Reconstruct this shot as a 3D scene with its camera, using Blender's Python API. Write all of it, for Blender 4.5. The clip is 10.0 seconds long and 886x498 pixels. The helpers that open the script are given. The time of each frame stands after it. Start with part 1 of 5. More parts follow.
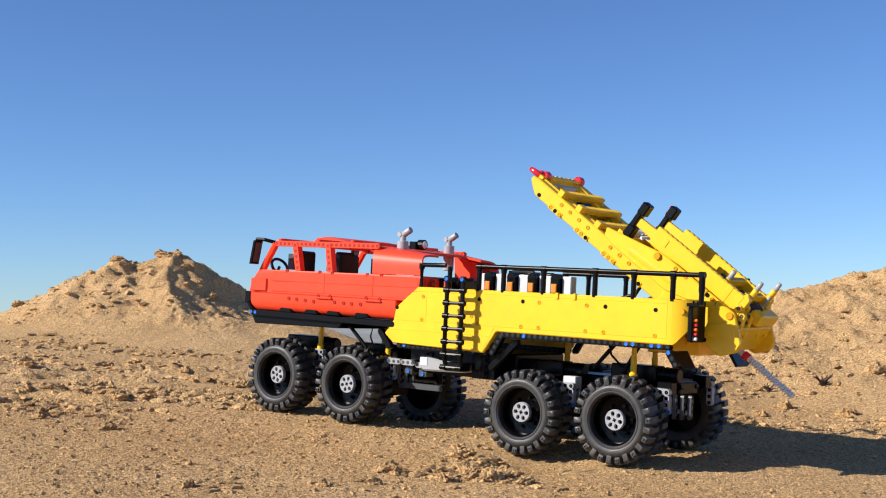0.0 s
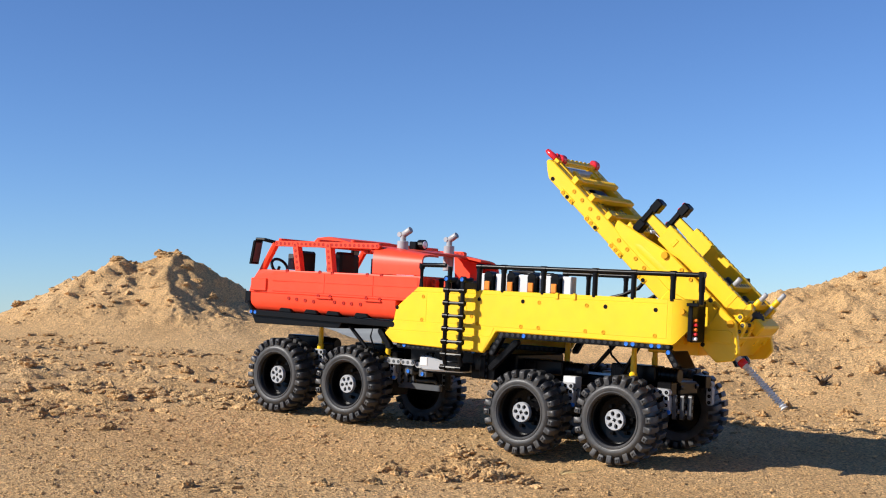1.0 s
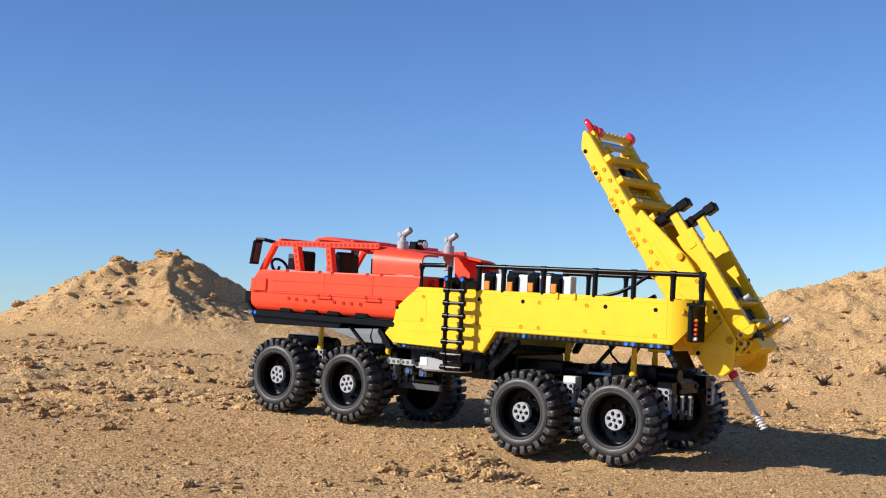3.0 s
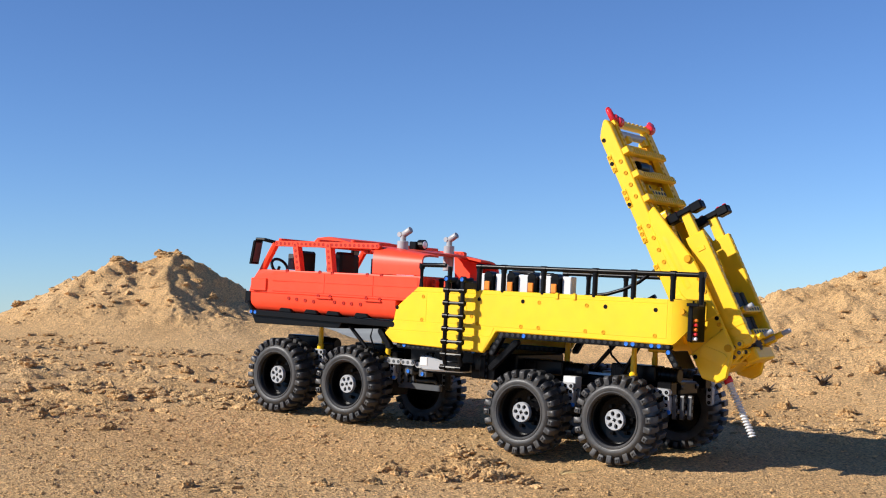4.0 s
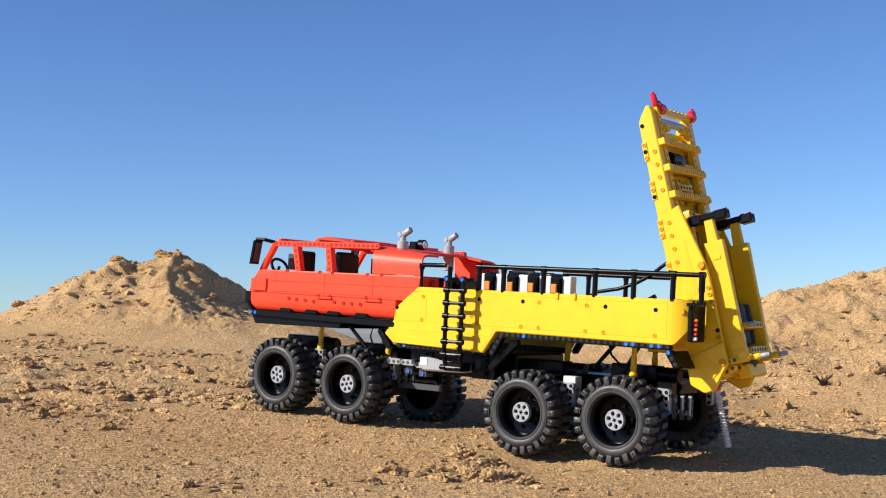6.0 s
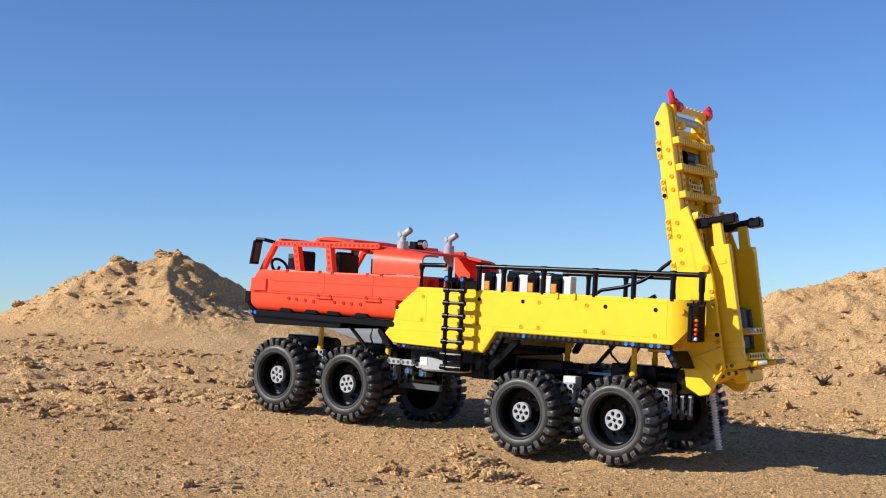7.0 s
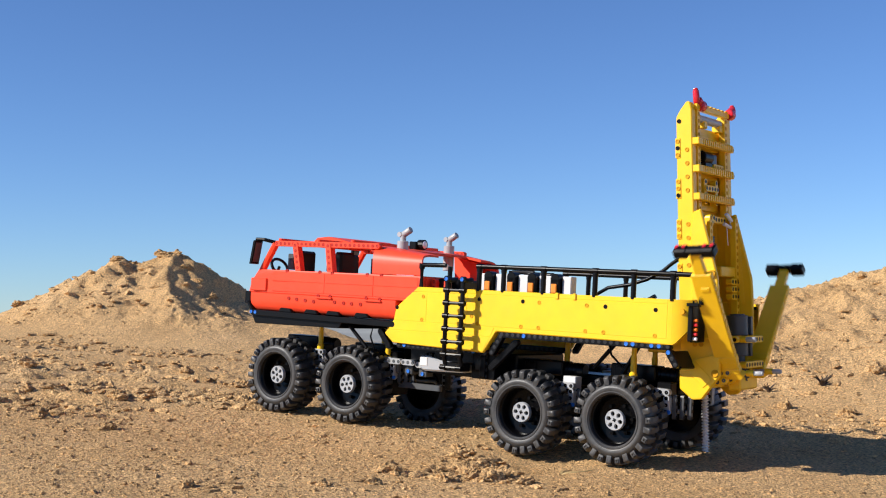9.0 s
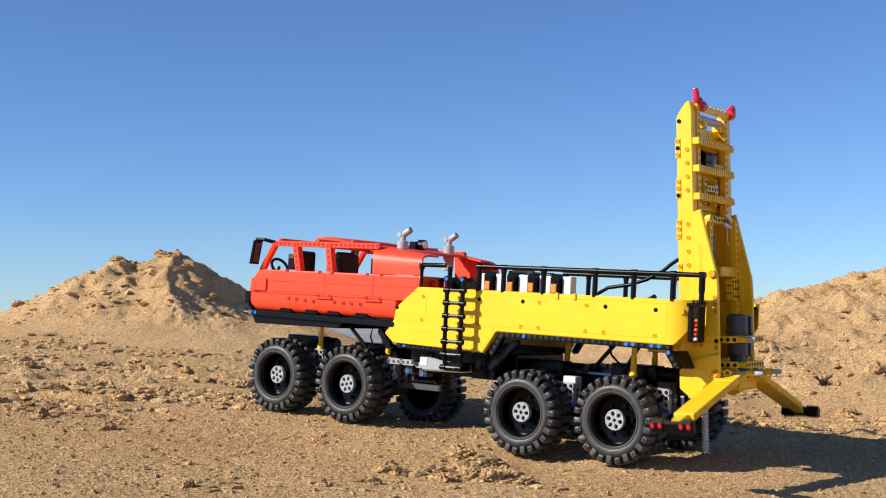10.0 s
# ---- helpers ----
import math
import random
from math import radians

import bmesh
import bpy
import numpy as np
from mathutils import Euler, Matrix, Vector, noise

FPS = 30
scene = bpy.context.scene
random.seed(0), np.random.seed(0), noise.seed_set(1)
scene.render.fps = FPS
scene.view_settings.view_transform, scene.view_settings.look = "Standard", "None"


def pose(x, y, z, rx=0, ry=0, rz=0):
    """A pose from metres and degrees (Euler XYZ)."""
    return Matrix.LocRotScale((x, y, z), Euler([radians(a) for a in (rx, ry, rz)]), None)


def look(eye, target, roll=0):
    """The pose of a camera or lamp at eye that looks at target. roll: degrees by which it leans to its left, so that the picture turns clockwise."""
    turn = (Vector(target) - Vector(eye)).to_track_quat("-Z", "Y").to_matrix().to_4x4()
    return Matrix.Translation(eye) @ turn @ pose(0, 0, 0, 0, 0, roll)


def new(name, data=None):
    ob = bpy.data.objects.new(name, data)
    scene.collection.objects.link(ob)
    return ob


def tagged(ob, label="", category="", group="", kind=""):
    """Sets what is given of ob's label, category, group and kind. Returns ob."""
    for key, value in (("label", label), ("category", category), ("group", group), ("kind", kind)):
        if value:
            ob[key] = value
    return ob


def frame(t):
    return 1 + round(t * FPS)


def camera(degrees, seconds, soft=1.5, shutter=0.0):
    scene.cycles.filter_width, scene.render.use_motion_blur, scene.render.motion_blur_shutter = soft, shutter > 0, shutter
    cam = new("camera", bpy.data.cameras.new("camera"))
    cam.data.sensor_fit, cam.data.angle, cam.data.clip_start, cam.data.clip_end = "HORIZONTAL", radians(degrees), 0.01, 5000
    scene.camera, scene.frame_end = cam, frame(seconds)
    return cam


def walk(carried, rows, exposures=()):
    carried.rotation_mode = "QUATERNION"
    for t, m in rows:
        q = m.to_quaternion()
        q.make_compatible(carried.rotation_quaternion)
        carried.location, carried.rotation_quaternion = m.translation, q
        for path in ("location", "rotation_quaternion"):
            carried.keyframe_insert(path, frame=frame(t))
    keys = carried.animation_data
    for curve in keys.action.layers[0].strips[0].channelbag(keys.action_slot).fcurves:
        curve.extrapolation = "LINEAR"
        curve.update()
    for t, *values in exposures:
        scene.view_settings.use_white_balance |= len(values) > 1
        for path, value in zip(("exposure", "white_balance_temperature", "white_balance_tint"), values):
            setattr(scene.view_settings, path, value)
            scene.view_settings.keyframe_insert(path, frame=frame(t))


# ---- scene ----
from math import cos, sin, pi, atan2, hypot

# ---------------------------------------------------------------- camera
cam = camera(39.23, 10.0, soft=1.1, shutter=0.5)
EYE = Vector((0.0, 0.0, 0.1523))
GAZE = Vector((0.0, cos(radians(3.2)), sin(radians(3.2))))
walk(cam, [(0.0, look(EYE, EYE + GAZE)), (10.0, look(EYE, EYE + GAZE))],
     exposures=[(0.0, 0.40), (10.0, 0.40)])

# ---------------------------------------------------------------- light
SUN_EL, SUN_FROM = radians(31.0), Vector((-1.0, -0.32, 0.0)).normalized()
world = bpy.data.worlds.new("sky")
scene.world = world
world.use_nodes = True
wn = world.node_tree
sky = wn.nodes.new("ShaderNodeTexSky")
sky.sky_type = "NISHITA"
sky.sun_disc = False
sky.sun_elevation = SUN_EL
sky.sun_rotation = atan2(SUN_FROM.x, SUN_FROM.y)
sky.air_density, sky.dust_density, sky.ozone_density = 1.0, 0.0, 1.5
sky.altitude = 1500.0
wn.nodes["Background"].inputs["Strength"].default_value = 0.072
tint = wn.nodes.new("ShaderNodeMix")
tint.data_type, tint.blend_type = "RGBA", "MULTIPLY"
tint.inputs["Factor"].default_value = 1.0
tint.inputs["B"].default_value = (0.70, 0.97, 1.42, 1)
wn.links.new(sky.outputs[0], tint.inputs["A"])
wn.links.new(tint.outputs["Result"], wn.nodes["Background"].inputs["Color"])
sun_data = bpy.data.lights.new("sun", "SUN")
sun_data.energy, sun_data.angle, sun_data.color = 5.0, radians(0.6), (1.0, 0.94, 0.86)
sun = new("sun", sun_data)
sun_dir = Vector((SUN_FROM.x * cos(SUN_EL), SUN_FROM.y * cos(SUN_EL), sin(SUN_EL)))
sun.matrix_world = look(sun_dir * 20, (0, 0, 0))


# ---------------------------------------------------------------- materials
def material(name, color, rough=0.4, metal=0.0, var=0.08, scale=60.0, bump=0.0, bump_scale=400.0, dust=0.0, spec=0.5,
             trans=0.0, emit=None):
    m = bpy.data.materials.new(name)
    m.use_nodes = True
    nt = m.node_tree
    b = nt.nodes["Principled BSDF"]
    b.inputs["Roughness"].default_value = rough
    b.inputs["Metallic"].default_value = metal
    b.inputs["Specular IOR Level"].default_value = spec
    if trans:
        b.inputs["Transmission Weight"].default_value = trans
    tc = nt.nodes.new("ShaderNodeTexCoord")
    oi = nt.nodes.new("ShaderNodeObjectInfo")
    n1 = nt.nodes.new("ShaderNodeTexNoise")
    n1.inputs["Scale"].default_value = scale
    n1.inputs["Detail"].default_value = 5
    nt.links.new(tc.outputs["Object"], n1.inputs["Vector"])
    ramp = nt.nodes.new("ShaderNodeMapRange")
    ramp.inputs["From Min"].default_value, ramp.inputs["From Max"].default_value = 0.25, 0.75
    ramp.inputs["To Min"].default_value, ramp.inputs["To Max"].default_value = 1 - var, 1 + var
    nt.links.new(n1.outputs["Fac"], ramp.inputs["Value"])
    hsv = nt.nodes.new("ShaderNodeHueSaturation")
    hsv.inputs["Color"].default_value = (*color, 1)
    rnd = nt.nodes.new("ShaderNodeMath")
    rnd.operation = "MULTIPLY_ADD"
    rnd.inputs[1].default_value, rnd.inputs[2].default_value = var, 1 - var / 2
    nt.links.new(oi.outputs["Random"], rnd.inputs[0])
    mul = nt.nodes.new("ShaderNodeMath")
    mul.operation = "MULTIPLY"
    nt.links.new(ramp.outputs[0], mul.inputs[0])
    nt.links.new(rnd.outputs[0], mul.inputs[1])
    nt.links.new(mul.outputs[0], hsv.inputs["Value"])
    out = hsv.outputs["Color"]
    if dust:
        n2 = nt.nodes.new("ShaderNodeTexNoise")
        n2.inputs["Scale"].default_value = 35.0
        n2.inputs["Detail"].default_value = 8
        n2.inputs["Roughness"].default_value = 0.75
        nt.links.new(tc.outputs["Object"], n2.inputs["Vector"])
        mr = nt.nodes.new("ShaderNodeMapRange")
        mr.inputs["From Min"].default_value, mr.inputs["From Max"].default_value = 0.42, 0.8
        mr.inputs["To Min"].default_value, mr.inputs["To Max"].default_value = 0.0, dust
        nt.links.new(n2.outputs["Fac"], mr.inputs["Value"])
        mix = nt.nodes.new("ShaderNodeMix")
        mix.data_type = "RGBA"
        nt.links.new(mr.outputs[0], mix.inputs["Factor"])
        nt.links.new(out, mix.inputs["A"])
        mix.inputs["B"].default_value = (0.36, 0.27, 0.17, 1)
        out = mix.outputs["Result"]
    nt.links.new(out, b.inputs["Base Color"])
    if bump:
        n3 = nt.nodes.new("ShaderNodeTexNoise")
        n3.inputs["Scale"].default_value = bump_scale
        n3.inputs["Detail"].default_value = 4
        nt.links.new(tc.outputs["Object"], n3.inputs["Vector"])
        bp = nt.nodes.new("ShaderNodeBump")
        bp.inputs["Strength"].default_value = bump
        bp.inputs["Distance"].default_value = 0.0006
        nt.links.new(n3.outputs["Fac"], bp.inputs["Height"])
        nt.links.new(bp.outputs["Normal"], b.inputs["Normal"])
    if emit:
        b.inputs["Emission Color"].default_value = (*emit, 1)
        b.inputs["Emission Strength"].default_value = 1.0
    return m


YEL = material("yellow_plastic", (0.90, 0.535, 0.010), 0.36, var=0.05, dust=0.08, bump=0.05, spec=0.4)
# tan for pegs; on beams it paints the shade inside open holes
YEL_PIN_HOLE = material("tan_yellow_pin_hole", (0.60, 0.29, 0.004), 0.6, spec=0.2, var=0.1)
RED = material("red_plastic", (0.86, 0.064, 0.024), 0.42, var=0.05, dust=0.05, bump=0.05, spec=0.22)
# darkened red: the shade inside peg and beam holes, put into the colour
RED_PIN_HOLE = material("dark_red_pin_hole", (0.40, 0.020, 0.012), 0.6, spec=0.2, var=0.1)
LAMP_RED = material("clear_red_plastic", (0.60, 0.02, 0.03), 0.15, var=0.05)
BLACK = material("black_plastic", (0.0035, 0.0035, 0.004), 0.30, var=0.2, dust=0.004, spec=0.16)
SOCKET = material("black_socket", (0.006, 0.006, 0.007), 0.4, var=0.2)
DGREY = material("dark_grey_plastic", (0.055, 0.06, 0.065), 0.38, var=0.15, dust=0.1)
LGREY = material("light_grey_plastic", (0.36, 0.37, 0.38), 0.36, var=0.06, dust=0.12)
WHITE = material("white_plastic", (0.64, 0.64, 0.63), 0.4, var=0.04, dust=0.1)
ORANGE = material("orange_plastic", (0.85, 0.24, 0.02), 0.35, var=0.05)
BLUE = material("blue_plastic", (0.02, 0.16, 0.60), 0.35, var=0.1)
RUBBER = material("tyre_rubber", (0.034, 0.034, 0.034), 0.46, var=0.35, scale=90, dust=0.11, bump=0.4)
RIM = material("black_rim", (0.0025, 0.0025, 0.003), 0.22, var=0.2, dust=0.004, spec=0.14)
CLEAR = material("clear_plastic", (0.8, 0.82, 0.85), 0.1, var=0.02)
AMBER = material("amber_lens", (0.75, 0.16, 0.01), 0.15, var=0.03)


def sand_material(name="sand", loose=False):
    m = bpy.data.materials.new(name)
    m.use_nodes = True
    nt = m.node_tree
    b = nt.nodes["Principled BSDF"]
    b.inputs["Roughness"].default_value = 0.95
    b.inputs["Specular IOR Level"].default_value = 0.15
    tc = nt.nodes.new("ShaderNodeNewGeometry")

    def nz(scale, detail, rough=0.6):
        n = nt.nodes.new("ShaderNodeTexNoise")
        n.inputs["Scale"].default_value, n.inputs["Detail"].default_value = scale, detail
        n.inputs["Roughness"].default_value = rough
        nt.links.new(tc.outputs["Position"], n.inputs["Vector"])
        return n

    def ramp(n, stops):
        r = nt.nodes.new("ShaderNodeValToRGB")
        while len(r.color_ramp.elements) < len(stops):
            r.color_ramp.elements.new(0.5)
        for e, (p, c) in zip(r.color_ramp.elements, stops):
            e.position, e.color = p, (*c, 1)
        nt.links.new(n.outputs["Fac"], r.inputs["Fac"])
        return r

    def mixc(a, c, fac_node=None, fac=0.5, mode="MIX"):
        x = nt.nodes.new("ShaderNodeMix")
        x.data_type, x.blend_type = "RGBA", mode
        x.inputs["Factor"].default_value = fac
        if fac_node is not None:
            nt.links.new(fac_node, x.inputs["Factor"])
        nt.links.new(a, x.inputs["A"])
        nt.links.new(c, x.inputs["B"])
        return x.outputs["Result"]

    big = ramp(nz(3.0, 4), [(0.3, (0.64, 0.400, 0.180)), (0.55, (0.72, 0.465, 0.222)), (0.75, (0.78, 0.520, 0.268))])
    fine = ramp(nz(260.0, 5, 0.7), [(0.30, (0.36, 0.34, 0.33)), (0.48, (0.92, 0.92, 0.92)), (0.72, (1.25, 1.22, 1.16))])
    col = mixc(big.outputs["Color"], fine.outputs["Color"], fac=0.9, mode="MULTIPLY")
    # single grains of gravel, each with its own tone
    gv = nt.nodes.new("ShaderNodeTexVoronoi")
    gv.inputs["Scale"].default_value = 430.0
    nt.links.new(tc.outputs["Position"], gv.inputs["Vector"])
    gs = nt.nodes.new("ShaderNodeSeparateColor")
    nt.links.new(gv.outputs["Color"], gs.inputs["Color"])
    gr2 = nt.nodes.new("ShaderNodeValToRGB")
    for q, tone in ((0.16, (0.62, 0.60, 0.60)), (0.55, (0.95, 0.95, 0.94)), (0.85, (1.10, 1.06, 1.00))):
        gr2.color_ramp.elements.new(q).color = (*tone, 1)
    gr2.color_ramp.elements[0].color = (0.42, 0.41, 0.42, 1)
    gr2.color_ramp.elements[-1].color = (1.55, 1.52, 1.50, 1)
    nt.links.new(gs.outputs[0], gr2.inputs["Fac"])
    col = mixc(col, gr2.outputs["Color"], fac=0.75, mode="MULTIPLY")
    vor = nt.nodes.new("ShaderNodeTexVoronoi")
    vor.inputs["Scale"].default_value = 150.0
    nt.links.new(tc.outputs["Position"], vor.inputs["Vector"])
    gr = nt.nodes.new("ShaderNodeMapRange")
    gr.inputs["From Min"].default_value, gr.inputs["From Max"].default_value = 0.16, 0.06
    nt.links.new(vor.outputs["Distance"], gr.inputs["Value"])
    sep = nt.nodes.new("ShaderNodeSeparateColor")
    nt.links.new(vor.outputs["Color"], sep.inputs["Color"])
    th = nt.nodes.new("ShaderNodeMath")
    th.operation = "GREATER_THAN"
    th.inputs[1].default_value = 0.80
    nt.links.new(sep.outputs[0], th.inputs[0])
    mu = nt.nodes.new("ShaderNodeMath")
    mu.operation = "MULTIPLY"
    nt.links.new(gr.outputs[0], mu.inputs[0])
    nt.links.new(th.outputs[0], mu.inputs[1])
    grit = nt.nodes.new("ShaderNodeRGB")
    grit.outputs[0].default_value = (0.30, 0.25, 0.20, 1)
    col = mixc(col, grit.outputs[0], fac_node=mu.outputs[0])
    if loose:
        # each crumb is a little lighter or darker than the next
        mr = nt.nodes.new("ShaderNodeMapRange")
        mr.inputs["To Min"].default_value, mr.inputs["To Max"].default_value = 0.82, 1.22
        nt.links.new(tc.outputs["Random Per Island"], mr.inputs["Value"])
        hs = nt.nodes.new("ShaderNodeHueSaturation")
        nt.links.new(col, hs.inputs["Color"])
        nt.links.new(mr.outputs[0], hs.inputs["Value"])
        col = hs.outputs["Color"]
    # beyond the sand pit the sand colour turns to a mottled grey with distance
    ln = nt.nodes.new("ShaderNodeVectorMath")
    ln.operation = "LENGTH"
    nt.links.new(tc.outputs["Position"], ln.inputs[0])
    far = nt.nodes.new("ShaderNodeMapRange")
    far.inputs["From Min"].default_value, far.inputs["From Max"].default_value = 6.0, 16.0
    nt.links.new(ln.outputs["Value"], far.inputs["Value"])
    far_grey = ramp(nz(0.15, 5), [(0.35, (0.26, 0.27, 0.25)), (0.65, (0.36, 0.36, 0.33))])
    col = mixc(col, far_grey.outputs["Color"], fac_node=far.outputs[0])
    nt.links.new(col, b.inputs["Base Color"])
    b1 = nt.nodes.new("ShaderNodeBump")
    b1.inputs["Strength"].default_value, b1.inputs["Distance"].default_value = 0.9, 0.006
    nt.links.new(nz(170.0, 8, 0.74).outputs["Fac"], b1.inputs["Height"])
    b2 = nt.nodes.new("ShaderNodeBump")
    b2.inputs["Strength"].default_value, b2.inputs["Distance"].default_value = 0.8, 0.0016
    b2.invert = True
    nt.links.new(gv.outputs["Distance"], b2.inputs["Height"])
    nt.links.new(b1.outputs["Normal"], b2.inputs["Normal"])
    nt.links.new(b2.outputs["Normal"], b.inputs["Normal"])
    return m


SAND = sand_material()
CRUMB = sand_material("sand_crumb", True)


# ---------------------------------------------------------------- ground: one sheet with heaps
def hash2(ix, iy, seed):
    h = (ix.astype(np.int64) * 374761393 + iy.astype(np.int64) * 668265263 + seed * 2147483647) & 0xFFFFFFFF
    h = ((h ^ (h >> 13)) * 1274126177) & 0xFFFFFFFF
    h = h ^ (h >> 16)
    return (h & 0xFFFF) / 65535.0


def vnoise(x, y, seed):
    ix, iy = np.floor(x), np.floor(y)
    fx, fy = x - ix, y - iy
    fx, fy = fx * fx * (3 - 2 * fx), fy * fy * (3 - 2 * fy)
    a, b = hash2(ix, iy, seed), hash2(ix + 1, iy, seed)
    c, d = hash2(ix, iy + 1, seed), hash2(ix + 1, iy + 1, seed)
    return (a * (1 - fx) + b * fx) * (1 - fy) + (c * (1 - fx) + d * fx) * fy - 0.5


def fbm(x, y, size, octaves, seed, gain=0.5):
    total, amp = 0.0, 1.0
    for o in range(octaves):
        c, s = cos(0.7 * o), sin(0.7 * o)
        total = total + amp * vnoise((c * x - s * y) / size + 17.3 * o, (s * x + c * y) / size - 9.1 * o, seed + o)
        size, amp = size * 0.5, amp * gain
    return total


def smooth(v, a, b):
    t = np.clip((v - a) / (b - a), 0, 1)
    return t * t * (3 - 2 * t)


def cone(x, y, px, py, top, left, right, near, far, seed, power=1.0):
    """A heap's height: steepness differs to each side, the foot wavers."""
    dx, dy = x - px, y - py
    sx = np.where(dx < 0, left, right)
    sy = np.where(dy < 0, near, far)
    r = np.sqrt((dx * sx) ** 2 + (dy * sy) ** 2 + 0.0004)
    return top - r * (1 + 0.20 * fbm(x, y, 0.30, 3, seed))


def pyramid(x, y, px, py, top, faces, seed, waver=0.03):
    """A heap of slanting faces that meet in ridges; faces: falls per metre in x and y."""
    dx = x - px + waver * fbm(x, y, 0.30, 3, seed)
    dy = y - py + waver * fbm(x, y, 0.30, 3, seed + 5)
    low = None
    for fx, fy in faces:
        z = top + fx * dx + fy * dy
        low = z if low is None else np.minimum(low, z)
    return low


def ground_height(x, y):
    base = -0.0094 - 0.0475 * np.clip(x - 0.1, -1.2, 1.0) + 0.0593 * (np.clip(y, 0.9, 2.7) - 1.56)
    base = base - 0.22 * smooth(y, 3.2, 5.0)
    # hollows: under the third axle, and where the far front wheels stand
    base = base - 0.013 * np.exp(-((x - 0.105) / 0.085) ** 2 - ((y - 1.50) / 0.075) ** 2)
    u, v = (x + 0.073) * 0.814 - (y - 1.890) * 0.581, (x + 0.073) * 0.581 + (y - 1.890) * 0.814
    base = base - 0.0155 * np.exp(-(u / 0.15) ** 4 - (v / 0.085) ** 4)
    h = base
    heaps = [
        pyramid(x, y, -0.725, 3.25, 0.333, ((0.24, 0.56), (0.46, 0.24), (-0.80, 0.12), (-0.30, -0.5), (0.30, -0.45)), 40, 0.09),
        cone(x, y, -0.835, 3.22, 0.300, 0.50, 0.40, 0.40, 0.5, 44),
        cone(x, y, -0.660, 2.98, 0.205, 0.36, 0.50, 0.36, 0.45, 46),
        cone(x, y, -0.540, 2.86, 0.160, 0.30, 0.36, 0.28, 0.45, 48),
        cone(x, y, -0.370, 2.98, 0.163, 0.20, 0.34, 0.30, 0.45, 50),
        cone(x, y, -1.30, 3.00, 0.125, 0.22, 0.20, 0.18, 0.4, 60),
        cone(x, y, 1.55, 3.10, 0.360, 0.21, 0.2, 0.26, 0.3, 70),
        cone(x, y, 0.80, 2.95, 0.196, 0.60, 0.25, 0.20, 0.4, 80),
        cone(x, y, 0.38, 2.90, 0.085, 0.30, 0.30, 0.16, 0.4, 90),
    ]
    for c in heaps:
        k = 0.018
        d = np.clip((c - h) / k, -40, 40)
        h = h + k * np.log1p(np.exp(d))
    rise = smooth(h - base, 0.015, 0.08)
    high = smooth(h - base, 0.07, 0.17)
    near = (1 - smooth(np.abs(x), 1.35, 1.6)) * (1 - smooth(y, 3.9, 4.5)) * smooth(y, 0.75, 0.98)
    fade = near
    wide = (1 - smooth(np.hypot(x, y - 2.0), 6.0, 14.0))
    h = h + (near + 0.6 * wide * (1 - near)) * (0.004 + 0.010 * rise) * fbm(x, y, 0.22, 3, 3)
    h = h + 0.10 * smooth(np.hypot(x, y), 3.0, 9.0) * fbm(x, y, 2.2, 3, 91) * (1 - smooth(y, 3.0, 4.0)) * wide
    # crumbling slopes: lumps that stand out, thickest near the crest
    lumps = np.clip(fbm(x, y, 0.060, 4, 11, 0.54) + 0.08, 0, 1) ** 1.3
    h = h + fade * rise * (0.016 + 0.020 * high) * lumps
    h = h + fade * rise * (0.005 + 0.003 * high) * fbm(x, y, 0.026, 3, 13, 0.55)
    t = fbm(x, y, 0.12, 5, 19, 0.60) * 5.0
    k = np.floor(t)
    ledge = k + smooth(t - k, 0.70, 1.0)
    h = h + fade * (0.0006 + 0.0024 * rise) * ledge
    # broken crust in front of the heap, and the churned ridge by the third wheel
    patch = smooth(fbm(x, y * 0.6, 0.30, 3, 21) + 0.5 * smooth(x, -0.15, -0.7), 0.22, 0.40) * smooth(y, 1.62, 1.80) * (1 - smooth(y, 2.25, 2.5))
    ridge = np.exp(-((x - 0.030) / 0.045) ** 2 - ((y - 1.43) / 0.085) ** 2)
    clod = np.clip(fbm(x * 0.42, y, 0.026, 4, 31, 0.62) - 0.12, 0, 1)
    h = h + fade * clod * (0.002 + 0.020 * patch + 0.026 * ridge) * (1 - rise)
    h = h + fade * 0.0022 * np.abs(fbm(x, y, 0.011, 3, 37, 0.68))
    return h


